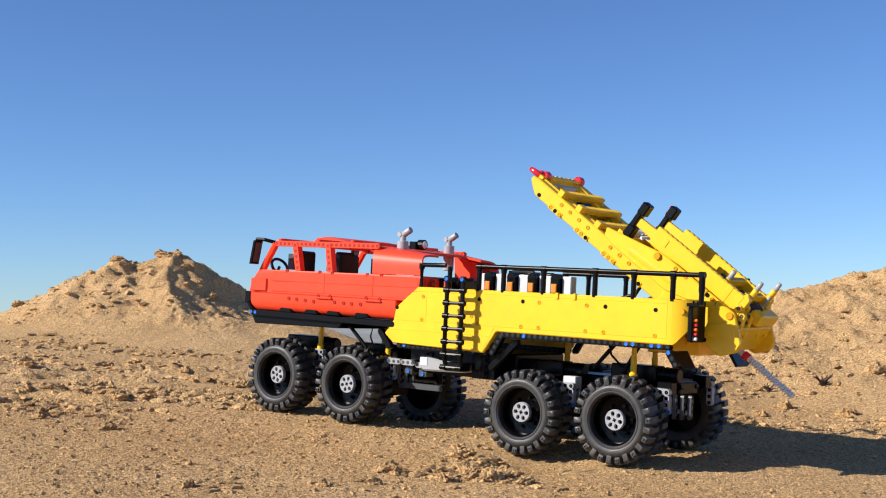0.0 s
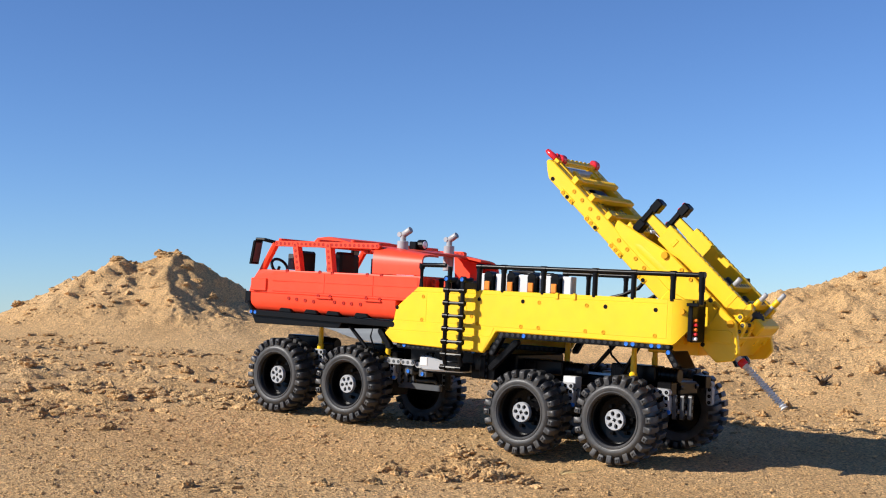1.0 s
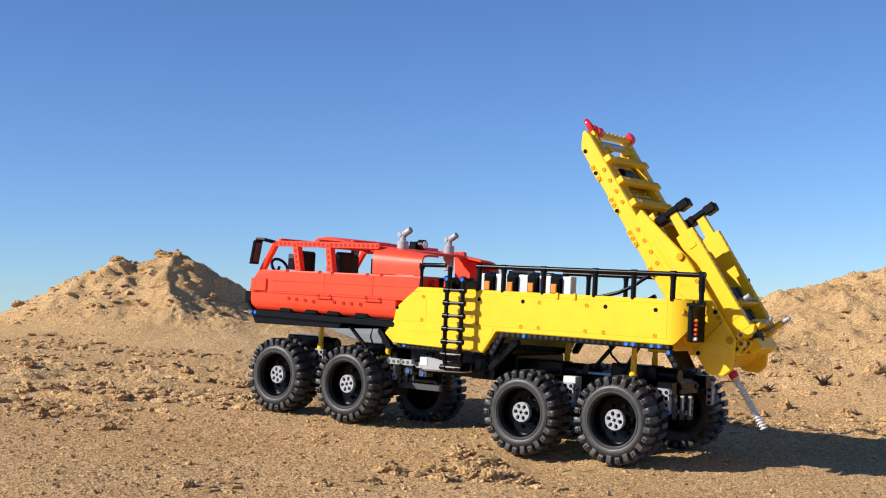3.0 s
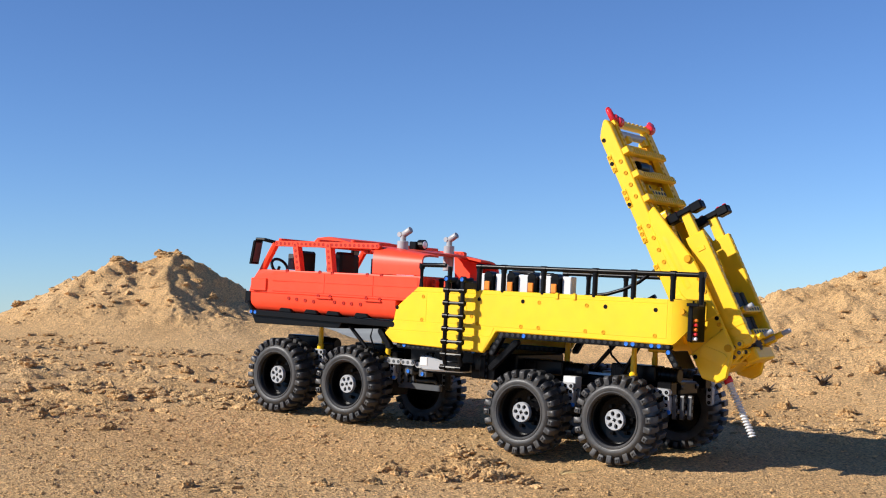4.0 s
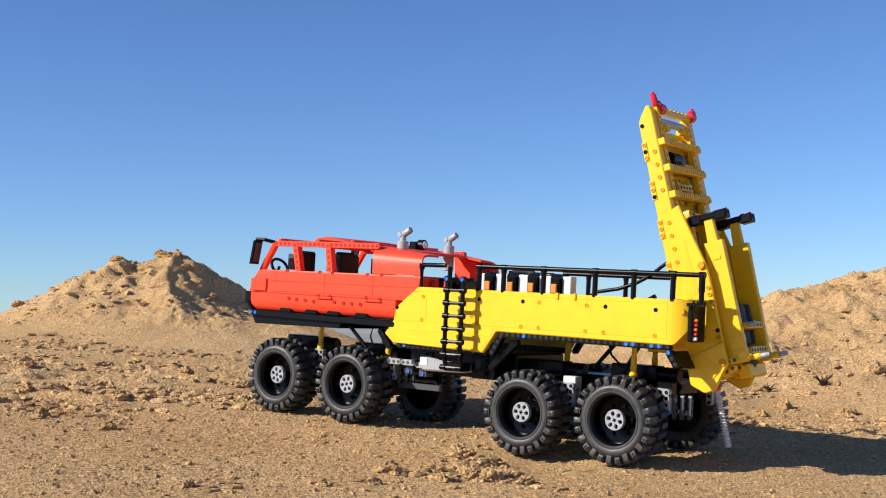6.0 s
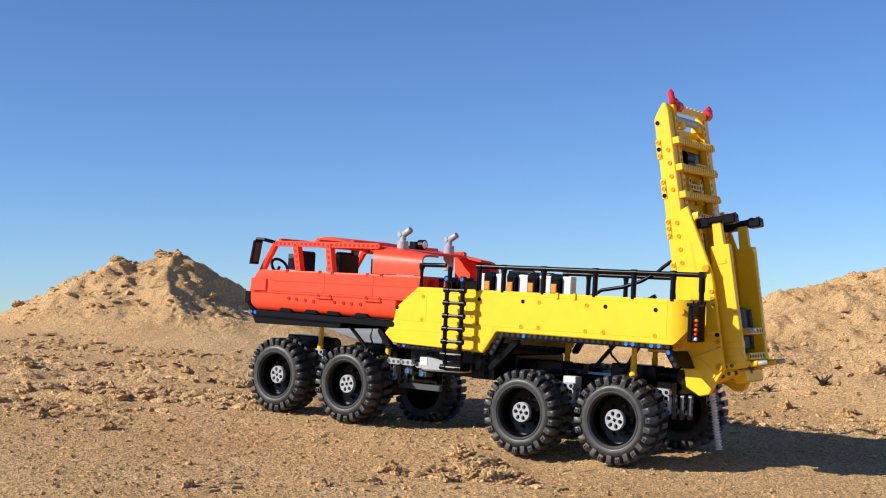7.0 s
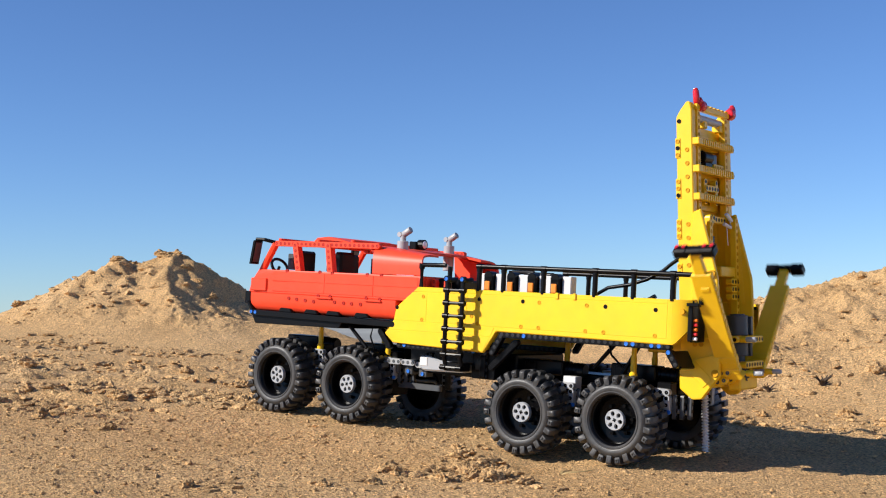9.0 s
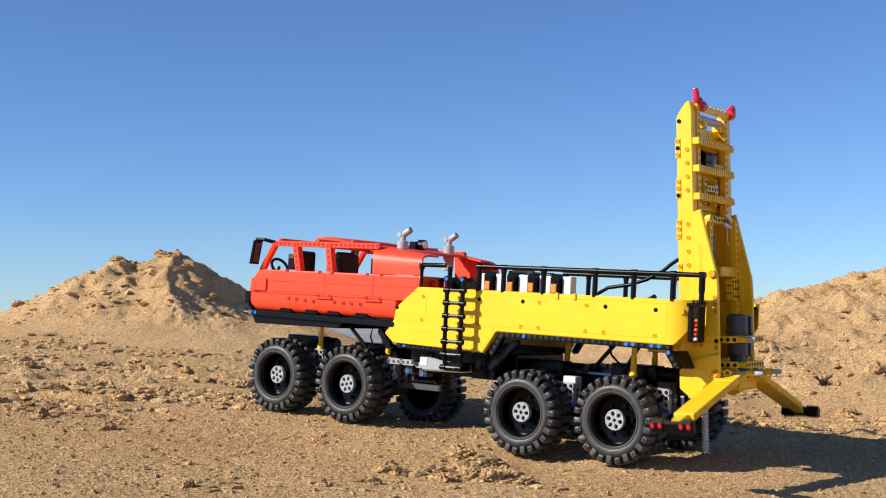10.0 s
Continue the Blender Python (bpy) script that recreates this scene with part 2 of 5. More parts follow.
def build_ground():
    xs = np.concatenate([np.arange(-1.45, -0.62, 0.0055), np.arange(-0.62, 0.62, 0.0028), np.arange(0.62, 1.45, 0.0055)])
    grow = 0.006 * 1.13 ** np.arange(92)
    xs = np.concatenate([(-1.45 - np.cumsum(grow))[::-1], xs, 1.45 + np.cumsum(grow)])
    ys = [1.0]
    while ys[-1] < 4.2:
        ys.append(ys[-1] + 0.0027 * (ys[-1] / 1.2) ** 1.3)
    d = 0.02
    while ys[-1] < 3500:
        d *= 1.13
        ys.append(ys[-1] + d)
    lo, d = [1.0], 0.004
    while lo[-1] > -3000:
        d *= 1.13
        lo.append(lo[-1] - d)
    ys = np.array(lo[:0:-1] + ys)
    gx, gy = np.meshgrid(xs, ys)
    gz = ground_height(gx, gy)
    n, m = len(xs), len(ys)
    verts = np.stack([gx.ravel(), gy.ravel(), gz.ravel()], 1)
    i = np.arange((m - 1) * (n - 1))
    r, c = i // (n - 1), i % (n - 1)
    a = r * n + c
    quads = np.stack([a, a + 1, a + n + 1, a + n], 1).astype(np.int32)
    me = bpy.data.meshes.new("ground")
    me.vertices.add(len(verts))
    me.vertices.foreach_set("co", verts.astype(np.float32).ravel())
    me.loops.add(quads.size)
    me.loops.foreach_set("vertex_index", quads.ravel())
    me.polygons.add(len(quads))
    me.polygons.foreach_set("loop_start", np.arange(0, quads.size, 4, dtype=np.int32))
    me.polygons.foreach_set("use_smooth", np.ones(len(quads), dtype=bool))
    me.update()
    me.validate()
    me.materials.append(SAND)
    return tagged(new("ground", me), "dry ochre sandy ground with heaps and crumbled clods", "ground", kind="structure")


def height_at(x, y):
    return float(ground_height(np.array([float(x)]), np.array([float(y)]))[0])


build_ground()


# ---------------------------------------------------------------- loose clods
def lump_mesh(seed):
    """A crumbled lump: a ball pushed in and out, flattened."""
    bm = bmesh.new()
    bmesh.ops.create_icosphere(bm, subdivisions=1, radius=1.0)
    rng = np.random.RandomState(seed)
    off = Vector(rng.rand(3) * 50)
    for v in bm.verts:
        k = 1 + 0.75 * noise.noise(v.co * 1.3 + off) + 0.3 * noise.noise(v.co * 3.1 + off)
        v.co = Vector((v.co.x, v.co.y * 0.8, v.co.z * 0.62)) * k
    vs = np.array([v.co[:] for v in bm.verts])
    bm.verts.ensure_lookup_table()
    fs = np.array([[v.index for v in f.verts] for f in bm.faces])
    bm.free()
    return vs, fs


def build_crumbs():
    rng = np.random.RandomState(5)
    kinds = [lump_mesh(k) for k in range(8)]
    X, Y, S = [], [], []

    def sow(x, y, size):
        X.append(x)
        Y.append(y)
        S.append(size)

    # fine grit over the flat
    n = 120000
    y = 1.02 + 1.4 * rng.rand(n) ** 1.5
    x = (rng.rand(n) - 0.5) * 0.80 * y
    keep = rng.rand(n) < 0.26 + 0.35 * fbm(x, y, 0.25, 3, 77)
    sow(x[keep], y[keep], np.minimum(0.00065 * (0.7 + rng.pareto(2.6, n)), 0.0036)[keep] * (y[keep] / 1.3) ** 0.8)
    # broken crust, the churned ridge, the heap's foot
    for cnt, x0, x1, y0, y1, lo, top in ((5200, -0.95, -0.24, 1.64, 2.35, 0.0026, 0.0100), (800, -0.03, 0.075, 1.34, 1.56, 0.0024, 0.0090),
                                         (700, -1.05, -0.30, 2.42, 2.62, 0.003, 0.0100), (1300, 0.42, 0.95, 1.80, 2.30, 0.002, 0.009),
                                         (320, -0.45, 0.42, 1.08, 1.34, 0.0022, 0.0060)):
        x, y = x0 + (x1 - x0) * rng.rand(cnt), y0 + (y1 - y0) * rng.rand(cnt)
        keep = fbm(x * 0.35, y * 1.5, 0.10, 3, 83) > (0.12 if cnt > 2000 else 0.02 if cnt > 500 else -0.5)
        sow(x[keep], y[keep], np.minimum(lo * (0.6 + rng.pareto(2.0, cnt)), top)[keep])
    # rubble on the heaps
    for cnt, x0, x1, y0, y1 in ((2400, -1.35, -0.42, 2.55, 3.35), (1000, 0.45, 1.35, 2.3, 3.2)):
        x, y = x0 + (x1 - x0) * rng.rand(cnt), y0 + (y1 - y0) * rng.rand(cnt)
        keep = fbm(x, y, 0.14, 3, 79) > -0.02
        sow(x[keep], y[keep], np.minimum(0.0021 * (0.6 + rng.pareto(2.1, cnt)), 0.0105)[keep])
    X, Y, S = np.concatenate(X), np.concatenate(Y), np.concatenate(S)
    z = ground_height(X, Y)
    V, F, base = [], [], 0
    for x, y, zz, size in zip(X, Y, z, S):
        vs, fs = kinds[rng.randint(8)]
        a = rng.rand() * 6.283
        c, s = cos(a), sin(a)
        tl = (rng.rand() - 0.5) * 1.0
        p = vs * size * ((0.8 + 0.5 * rng.rand(3)) if size < 0.003 else np.array([1.3, 1.0, 0.75]) * (0.7 + 0.5 * rng.rand(3)))
        p = np.stack([p[:, 0], p[:, 1] * cos(tl) - p[:, 2] * sin(tl), p[:, 1] * sin(tl) + p[:, 2] * cos(tl)], 1)
        p = np.stack([c * p[:, 0] - s * p[:, 1] + x, s * p[:, 0] + c * p[:, 1] + y, p[:, 2] + zz + 0.15 * size], 1)
        V.append(p)
        F.append(fs + base)
        base += len(p)
    me = bpy.data.meshes.new("crumbs")
    me.from_pydata(np.concatenate(V).tolist(), [], np.concatenate(F).tolist())
    me.materials.append(CRUMB)
    tagged(new("sand_crumbs", me), "scattered dry crumbs of ochre soil", "gravel", kind="stuff")


build_crumbs()


def build_clods():
    """The larger lumps, one by one."""
    spots = ((0.048, 1.400, 0.013), (0.042, 1.470, 0.012), (0.030, 1.510, 0.011), (0.018, 1.545, 0.008), (0.020, 1.455, 0.007), (-0.062, 1.365, 0.012), (-0.050, 1.350, 0.009), (0.050, 1.345, 0.013), (0.062, 1.375, 0.012), (0.030, 1.375, 0.010), (-0.070, 1.290, 0.008),
             (-0.120, 1.265, 0.007), (0.090, 1.335, 0.010), (0.000, 1.330, 0.008), (-0.250, 1.230, 0.007), (-0.420, 1.560, 0.010), (-0.520, 1.620, 0.013),
             (-0.610, 1.700, 0.014), (-0.480, 1.840, 0.013), (-0.330, 2.050, 0.014), (-0.700, 2.100, 0.012), (-0.560, 2.300, 0.013), (-0.850, 2.250, 0.012),
             (0.640, 1.980, 0.014), (0.560, 2.050, 0.012), (0.760, 2.200, 0.017), (0.500, 1.960, 0.009), (-1.060, 3.10, 0.014), (-0.720, 3.22, 0.018), (0.815, 2.93, 0.014),
             (-0.735, 3.24, 0.014), (-0.690, 3.23, 0.011), (-0.660, 3.20, 0.012), (-0.625, 3.17, 0.010), (-0.800, 3.22, 0.010), (-0.585, 3.14, 0.011),
             (-0.850, 3.20, 0.009), (-0.640, 3.10, 0.009), (-0.550, 3.08, 0.010), (0.950, 2.98, 0.012), (1.020, 3.02, 0.014), (0.880, 2.90, 0.010),
             (0.460, 1.870, 0.010), (0.435, 1.850, 0.007), (-0.150, 2.150, 0.010), (-0.260, 2.230, 0.012), (-0.450, 2.180, 0.011), (-0.800, 1.950, 0.010))
    made = []
    for k in range(5):
        bm = bmesh.new()
        bmesh.ops.create_icosphere(bm, subdivisions=4, radius=1.0)
        off = Vector((7.1 * k, 3.3 * k, 1.7 * k))
        for v in bm.verts:
            d = 1 + 0.65 * noise.noise(v.co * 1.1 + off) + 0.38 * noise.noise(v.co * 2.6 + off) + 0.20 * noise.noise(v.co * 6.0 + off)
            v.co = Vector((v.co.x * 1.1, v.co.y * 0.85, v.co.z * 0.7)) * d
        me = bpy.data.meshes.new("clod")
        bm.to_mesh(me)
        bm.free()
        me.materials.append(SAND)
        made.append(me)
    for k, (x, y, r) in enumerate(spots):
        ob = new("clod", made[k % 5])
        ob.matrix_basis = Matrix.Translation((x, y, height_at(x, y) + 0.12 * r)) @ Matrix.Rotation(1.9 * k, 4, "Z") @ Matrix.Diagonal((r, r, r, 1))
        tagged(ob, "crumbly clod of dry ochre soil on the ground", "clod", "loose clods of soil")


build_clods()

STRAW = material("straw", (0.48, 0.34, 0.14), 0.7, var=0.2, scale=200)
TWIG = material("dry_twig", (0.075, 0.050, 0.032), 0.8, var=0.3, scale=200)


def build_weed(x, y, size, seed, mat, name, label, flat=False):
    """A few thin bent stalks from one root."""
    rng = np.random.RandomState(seed)
    bm = bmesh.new()
    z = height_at(x, y)
    for k in range(2 if flat else 14):
        a = 0.6 * k if flat else rng.rand() * 6.283
        up = 0.06 if flat else 0.5 + 1.2 * rng.rand()
        ln = size * (0.6 + 0.5 * rng.rand())
        pts = []
        for j in range(5):
            f = j / 4
            bend = 0.35 * f * f
            pts.append((ln * f * cos(a + bend), ln * f * sin(a + bend), ln * up * f - 0.35 * ln * f * f * up - (0.004 if j == 0 else 0) + 0.002))
        rings = []
        for j, p in enumerate(pts):
            r = size * (0.105 if not flat else 0.018) * (1.1 - 0.18 * j)
            rings.append([(p[0] + r * cos(2 * pi * i / 5), p[1] + r * sin(2 * pi * i / 5) * 0.6, p[2] + r * sin(2 * pi * i / 5)) for i in range(5)])
        t = bmesh.new()
        vv = [[t.verts.new(p) for p in r] for r in rings]
        for r0, r1 in zip(vv, vv[1:]):
            for i in range(5):
                t.faces.new((r0[i], r0[(i + 1) % 5], r1[(i + 1) % 5], r1[i]))
        me = bpy.data.meshes.new("stalk")
        t.to_mesh(me)
        t.free()
        bm.from_mesh(me)
        bpy.data.meshes.remove(me)
    me = bpy.data.meshes.new(name)
    bm.to_mesh(me)
    bm.free()
    me.materials.append(mat)
    ob = new(name, me)
    ob.matrix_basis = Matrix.Translation((x, y, z))
    tagged(ob, label, "plant")


build_weed(0.656, 2.159, 0.018, 4, TWIG, "dry_weed", "withered dark weed on the sand heap")
build_weed(0.564, 2.166, 0.013, 9, TWIG, "dry_weed", "small withered weed at the heap's foot")
build_weed(0.128, 1.416, 0.060, 2, STRAW, "straw", "pale straw stalk lying on the sand", flat=True)


# ---------------------------------------------------------------- mesh helpers
U = 0.008


def part(name, bm, mat, parent, label="", at=None, smooth_ang=0.0):
    """Links a bmesh as one mesh object under a thing or part."""
    bmesh.ops.recalc_face_normals(bm, faces=bm.faces[:])
    me = bpy.data.meshes.new(name)
    bm.to_mesh(me)
    bm.free()
    for m in (mat if isinstance(mat, (list, tuple)) else [mat]):
        me.materials.append(m)
    if smooth_ang:
        me.polygons.foreach_set("use_smooth", np.ones(len(me.polygons), dtype=bool))
        me.set_sharp_from_angle(angle=radians(smooth_ang))
    ob = new(name, me)
    ob.parent = parent
    if at is not None:
        ob.matrix_basis = at
    return tagged(ob, label)


def again(name, src, parent, m):
    """One more piece on the same mesh."""
    ob = new(name, src.data)
    ob.parent = parent
    ob.matrix_basis = m
    return ob


def bevel(bm, w, verts=None, seg=1):
    es = [e for e in bm.edges if len(e.link_faces) == 2 and e.calc_face_angle(0) > 0.5
          and (verts is None or (e.verts[0] in verts and e.verts[1] in verts))]
    if es and w:
        bmesh.ops.bevel(bm, geom=es, offset=w, segments=seg, affect="EDGES", profile=0.5, clamp_overlap=True)


def box(bm, x0, x1, y0, y1, z0, z1, w=0.0005, m=None, mi=0):
    t = bmesh.new()
    vs = [t.verts.new((x, y, z)) for x in (x0, x1) for y in (y0, y1) for z in (z0, z1)]
    for f in ((0, 1, 3, 2), (4, 6, 7, 5), (0, 4, 5, 1), (2, 3, 7, 6), (0, 2, 6, 4), (1, 5, 7, 3)):
        t.faces.new([vs[k] for k in f])
    merge(bm, t, w, m, mi)


def merge(bm, t, w=0.0, m=None, mi=0):
    bmesh.ops.recalc_face_normals(t, faces=t.faces[:])
    if w:
        bevel(t, w)
    if m is not None:
        bmesh.ops.transform(t, matrix=m, verts=t.verts[:])
    for f in t.faces:
        f.material_index = mi
    me = bpy.data.meshes.new("tmp")
    t.to_mesh(me)
    t.free()
    bm.from_mesh(me)
    bpy.data.meshes.remove(me)


def prism(bm, pts, y0, y1, w=0.0006, m=None, mi=0):
    """A plate: an outline in x and z, from y0 to y1."""
    t = bmesh.new()
    a = [t.verts.new((x, y0, z)) for x, z in pts]
    b = [t.verts.new((x, y1, z)) for x, z in pts]
    t.faces.new(a)
    t.faces.new(b[::-1])
    n = len(pts)
    for k in range(n):
        t.faces.new((a[k], b[k], b[(k + 1) % n], a[(k + 1) % n]))
    merge(bm, t, w, m, mi)


def loft(bm, rings, mi=0, m=None, w=0.0, closed=True):
    """Skin over rings of equal count; ends capped."""
    t = bmesh.new()
    vv = [[t.verts.new(p) for p in r] for r in rings]
    n = len(rings[0])
    for r0, r1 in zip(vv, vv[1:]):
        for k in range(n if closed else n - 1):
            t.faces.new((r0[k], r0[(k + 1) % n], r1[(k + 1) % n], r1[k]))
    if closed:
        t.faces.new(vv[0][::-1])
        t.faces.new(vv[-1])
    merge(bm, t, w, m, mi)


def cyl(bm, p0, p1, r, seg=12, r1=None, mi=0, w=0.0):
    p0, p1 = Vector(p0), Vector(p1)
    r1 = r if r1 is None else r1
    q = (p1 - p0).to_track_quat("Z", "Y").to_matrix()
    rings = [[p + q @ Vector((rr * cos(2 * pi * k / seg), rr * sin(2 * pi * k / seg), 0)) for k in range(seg)]
             for p, rr in ((p0, r), (p1, r1))]
    loft(bm, rings, mi, None, w)


def tube(bm, pts, r, seg=8, mi=0):
    """A bent rod or cable along points."""
    pts = [Vector(p) for p in pts]
    rings = []
    for k, p in enumerate(pts):
        d = (pts[min(k + 1, len(pts) - 1)] - pts[max(k - 1, 0)]).normalized()
        q = d.to_track_quat("Z", "Y").to_matrix()
        rings.append([p + q @ Vector((r * cos(2 * pi * j / seg), r * sin(2 * pi * j / seg), 0)) for j in range(seg)])
    loft(bm, rings, mi)


def lathe(bm, prof, seg=32, mi=0):
    """A ring-shaped solid about the y axis; prof: a closed outline of (radius, y)."""
    t = bmesh.new()
    vv = [[t.verts.new((r * cos(2 * pi * k / seg), y, r * sin(2 * pi * k / seg))) for r, y in prof] for k in range(seg)]
    n = len(prof)
    for k in range(seg):
        a, b = vv[k], vv[(k + 1) % seg]
        for j in range(n):
            t.faces.new((a[j], a[(j + 1) % n], b[(j + 1) % n], b[j]))
    merge(bm, t, 0, None, mi)


def pin_mesh(r=0.0026, proud=0.0005):
    """A peg's round head with a rim and a hollow, facing -y."""
    bm = bmesh.new()
    lathe(bm, [(0.0006, 0.0012), (0.0006, -proud * 0.2), (r * 0.55, -proud * 0.2), (r * 0.62, -proud), (r * 0.95, -proud),
               (r, -proud * 0.6), (r, 0.0012)], 14)
    cyl(bm, (0, 0.0012, 0), (0, -proud * 0.19, 0), 0.0009, 8)
    return bm


PINS = {}


def pin(mat, parent, x, y, z, m=Matrix(), name="pin"):
    """A peg set in a panel's near face (-y); a black one stands in for an open hole."""
    key = mat.name
    if key not in PINS:
        PINS[key] = part(name, pin_mesh(), mat, parent, at=m @ Matrix.Translation((x, y, z)), smooth_ang=40)
        return PINS[key]
    return again(name, PINS[key], parent, m @ Matrix.Translation((x, y, z)))


def liftarm(bm, p0, length, axis_dir, hole_dir, w=U * 0.98, holes=True, mi=0, hole_mi=1):
    """A studless beam of that many units with a row of flat sockets on both faces, their depth painted dark."""
    a, h = Vector(axis_dir).normalized(), Vector(hole_dir).normalized()
    s = a.cross(h)
    m = Matrix((( a.x, h.x, s.x, p0[0]), (a.y, h.y, s.y, p0[1]), (a.z, h.z, s.z, p0[2]), (0, 0, 0, 1)))
    n = 5
    pts = []
    r = w / 2
    for k in range(n + 1):
        an = pi / 2 + pi * k / n
        pts.append((r * cos(an), r * sin(an)))
    for k in range(n + 1):
        an = -pi / 2 + pi * k / n
        pts.append(((length - 1) * U + r * cos(an), r * sin(an)))
    prism(bm, pts, -r, r, 0.0004, m, mi)
    if holes:
        for k in range(length):
            for sgn in (-1, 1):
                t = bmesh.new()
                lathe(t, [(0.0003, -r - 0.00008), (0.0018, -r - 0.00008), (0.0019, -r - 0.00025), (0.0024, -r - 0.0002), (0.0025, -r + 0.001), (0.0003, -r + 0.001)], 10)
                rot = Matrix.Rotation(0 if sgn < 0 else pi, 4, "Z")
                merge(bm, t, 0, m @ Matrix.Translation((k * U, 0, 0)) @ rot, hole_mi)


# ---------------------------------------------------------------- the truck
truck = new("drill_truck")
truck.matrix_basis = pose(-0.1774, 1.8539, 0.0137, -0.768, 3.174, -35.49)
tagged(truck, "red and yellow brick-built eight-wheeled drill truck on sand", "toy truck")
SIDE = -0.110     # y of the flank


def wheel_parts():
    R, Wd = 0.0500, 0.021
    rim = bmesh.new()
    lathe(rim, [(0.0296, -Wd + 0.0035), (0.0304, -Wd + 0.0030), (0.0308, Wd - 0.001), (0.0290, Wd - 0.001), (0.0276, 0.010), (0.0264, -0.006),
                (0.0276, -Wd + 0.006), (0.0288, -Wd + 0.0042)], 40)
    lathe(rim, [(0.0005, 0.000), (0.0270, -0.003), (0.0270, 0.002), (0.0005, 0.004)], 40)
    for k in range(6):
        a = 2 * pi * k / 6 + 0.3
        cyl(rim, (0.018 * cos(a), -0.001, 0.018 * sin(a)), (0.018 * cos(a), -0.0065, 0.018 * sin(a)), 0.0022, 8)
    tyre = bmesh.new()
    lathe(tyre, [(0.0298, -Wd + 0.0040), (0.0306, -Wd + 0.0008), (0.0318, -Wd), (0.0324, -Wd - 0.0010), (0.0332, -Wd - 0.0010), (0.0338, -Wd - 0.0003), (0.0372, -Wd - 0.0014), (0.0392, -Wd - 0.0008), (0.0410, -Wd + 0.0006), (0.0440, -Wd + 0.003), (0.0452, -Wd + 0.007),
                 (0.0455, 0), (0.0452, Wd - 0.007), (0.0440, Wd - 0.003), (0.0410, Wd), (0.0375, Wd), (0.0330, Wd - 0.001), (0.0290, Wd - 0.003)], 64)
    n = 26
    for k in range(n):
        a = 2 * pi * k / n
        for side in (-1, 1):
            ang = a + (pi / n if side > 0 else 0)
            rot = Matrix.Rotation(ang, 4, "Y")
            # shoulder block, wrapping from the tread to the sidewall
            long_ = (k % 2 == 0)
            t = bmesh.new()
            w0, w1 = (0.0033, 0.0040)
            ya, yb = side * (Wd + 0.0016), side * (0.0035 if long_ else 0.006)
            top = 0.0520
            low = 0.0405 if long_ else 0.0425
            prof = [(low, side * (Wd + 0.0006)), (0.0490, side * (Wd + 0.0018)), (top - 0.0012, side * (Wd + 0.0002)), (top, side * (Wd - 0.003)),
                    (top, yb), (0.0440, yb), (0.0440, side * (Wd - 0.006))]
            sk = 0.0026 * side
            va = [t.verts.new((-w0 + sk * (1 - abs(y) / Wd), y, r)) for r, y in prof]
            vb = [t.verts.new((w1 * 0.85 + sk * (1 - abs(y) / Wd), y, r)) for r, y in prof]
            t.faces.new(va)
            t.faces.new(vb[::-1])
            for j in range(len(prof)):
                t.faces.new((va[j], vb[j], vb[(j + 1) % len(prof)], va[(j + 1) % len(prof)]))
            merge(tyre, t, 0.0005, rot)
            if side < 0 and not long_:
                # small raised frame on the block's flank
                for (x0, x1, z0, z1) in ((-0.0018, 0.0018, 0.0482, 0.0488), (-0.0018, 0.0018, 0.0450, 0.0456), (-0.0018, -0.0012, 0.0456, 0.0482), (0.0012, 0.0018, 0.0456, 0.0482)):
                    box(tyre, x0, x1, -Wd - 0.0024, -Wd - 0.001, z0, z1, 0, rot)
    hub = bmesh.new()
    yb = -0.0155
    seg = 48
    # disc with six round holes: a ring, a middle and bridges
    lathe(hub, [(0.0104, yb), (0.0118, yb), (0.0123, yb + 0.0006), (0.0123, yb + 0.005), (0.0104, yb + 0.005)], seg)
    lathe(hub, [(0.0004, yb + 0.0002), (0.0044, yb + 0.0002), (0.0044, yb + 0.005), (0.0004, yb + 0.005)], seg)
    for k in range(6):
        a0 = 2 * pi * k / 6
        # bridges whose waists leave round openings
        waist = [(0.0106, 0.0052), (0.0090, 0.0030), (0.0082, 0.0019), (0.0074, 0.0015), (0.0066, 0.0013), (0.0058, 0.0014), (0.0042, 0.0021)]
        ol = [(r, h) for r, h in waist] + [(r, -h) for r, h in waist[::-1]]
        ca, sa = cos(a0 + radians(30)), sin(a0 + radians(30))
        prism(hub, [(r * ca - h * sa, r * sa + h * ca) for r, h in ol], yb + 0.0002, yb + 0.004, 0)
    axle = bmesh.new()
    box(axle, -0.0024, 0.0024, yb - 0.0004, yb + 0.016, -0.0008, 0.0008, 0.0002)
    box(axle, -0.0008, 0.0008, yb - 0.0004, yb + 0.016, -0.0024, 0.0024, 0.0002)
    return rim, tyre, hub, axle


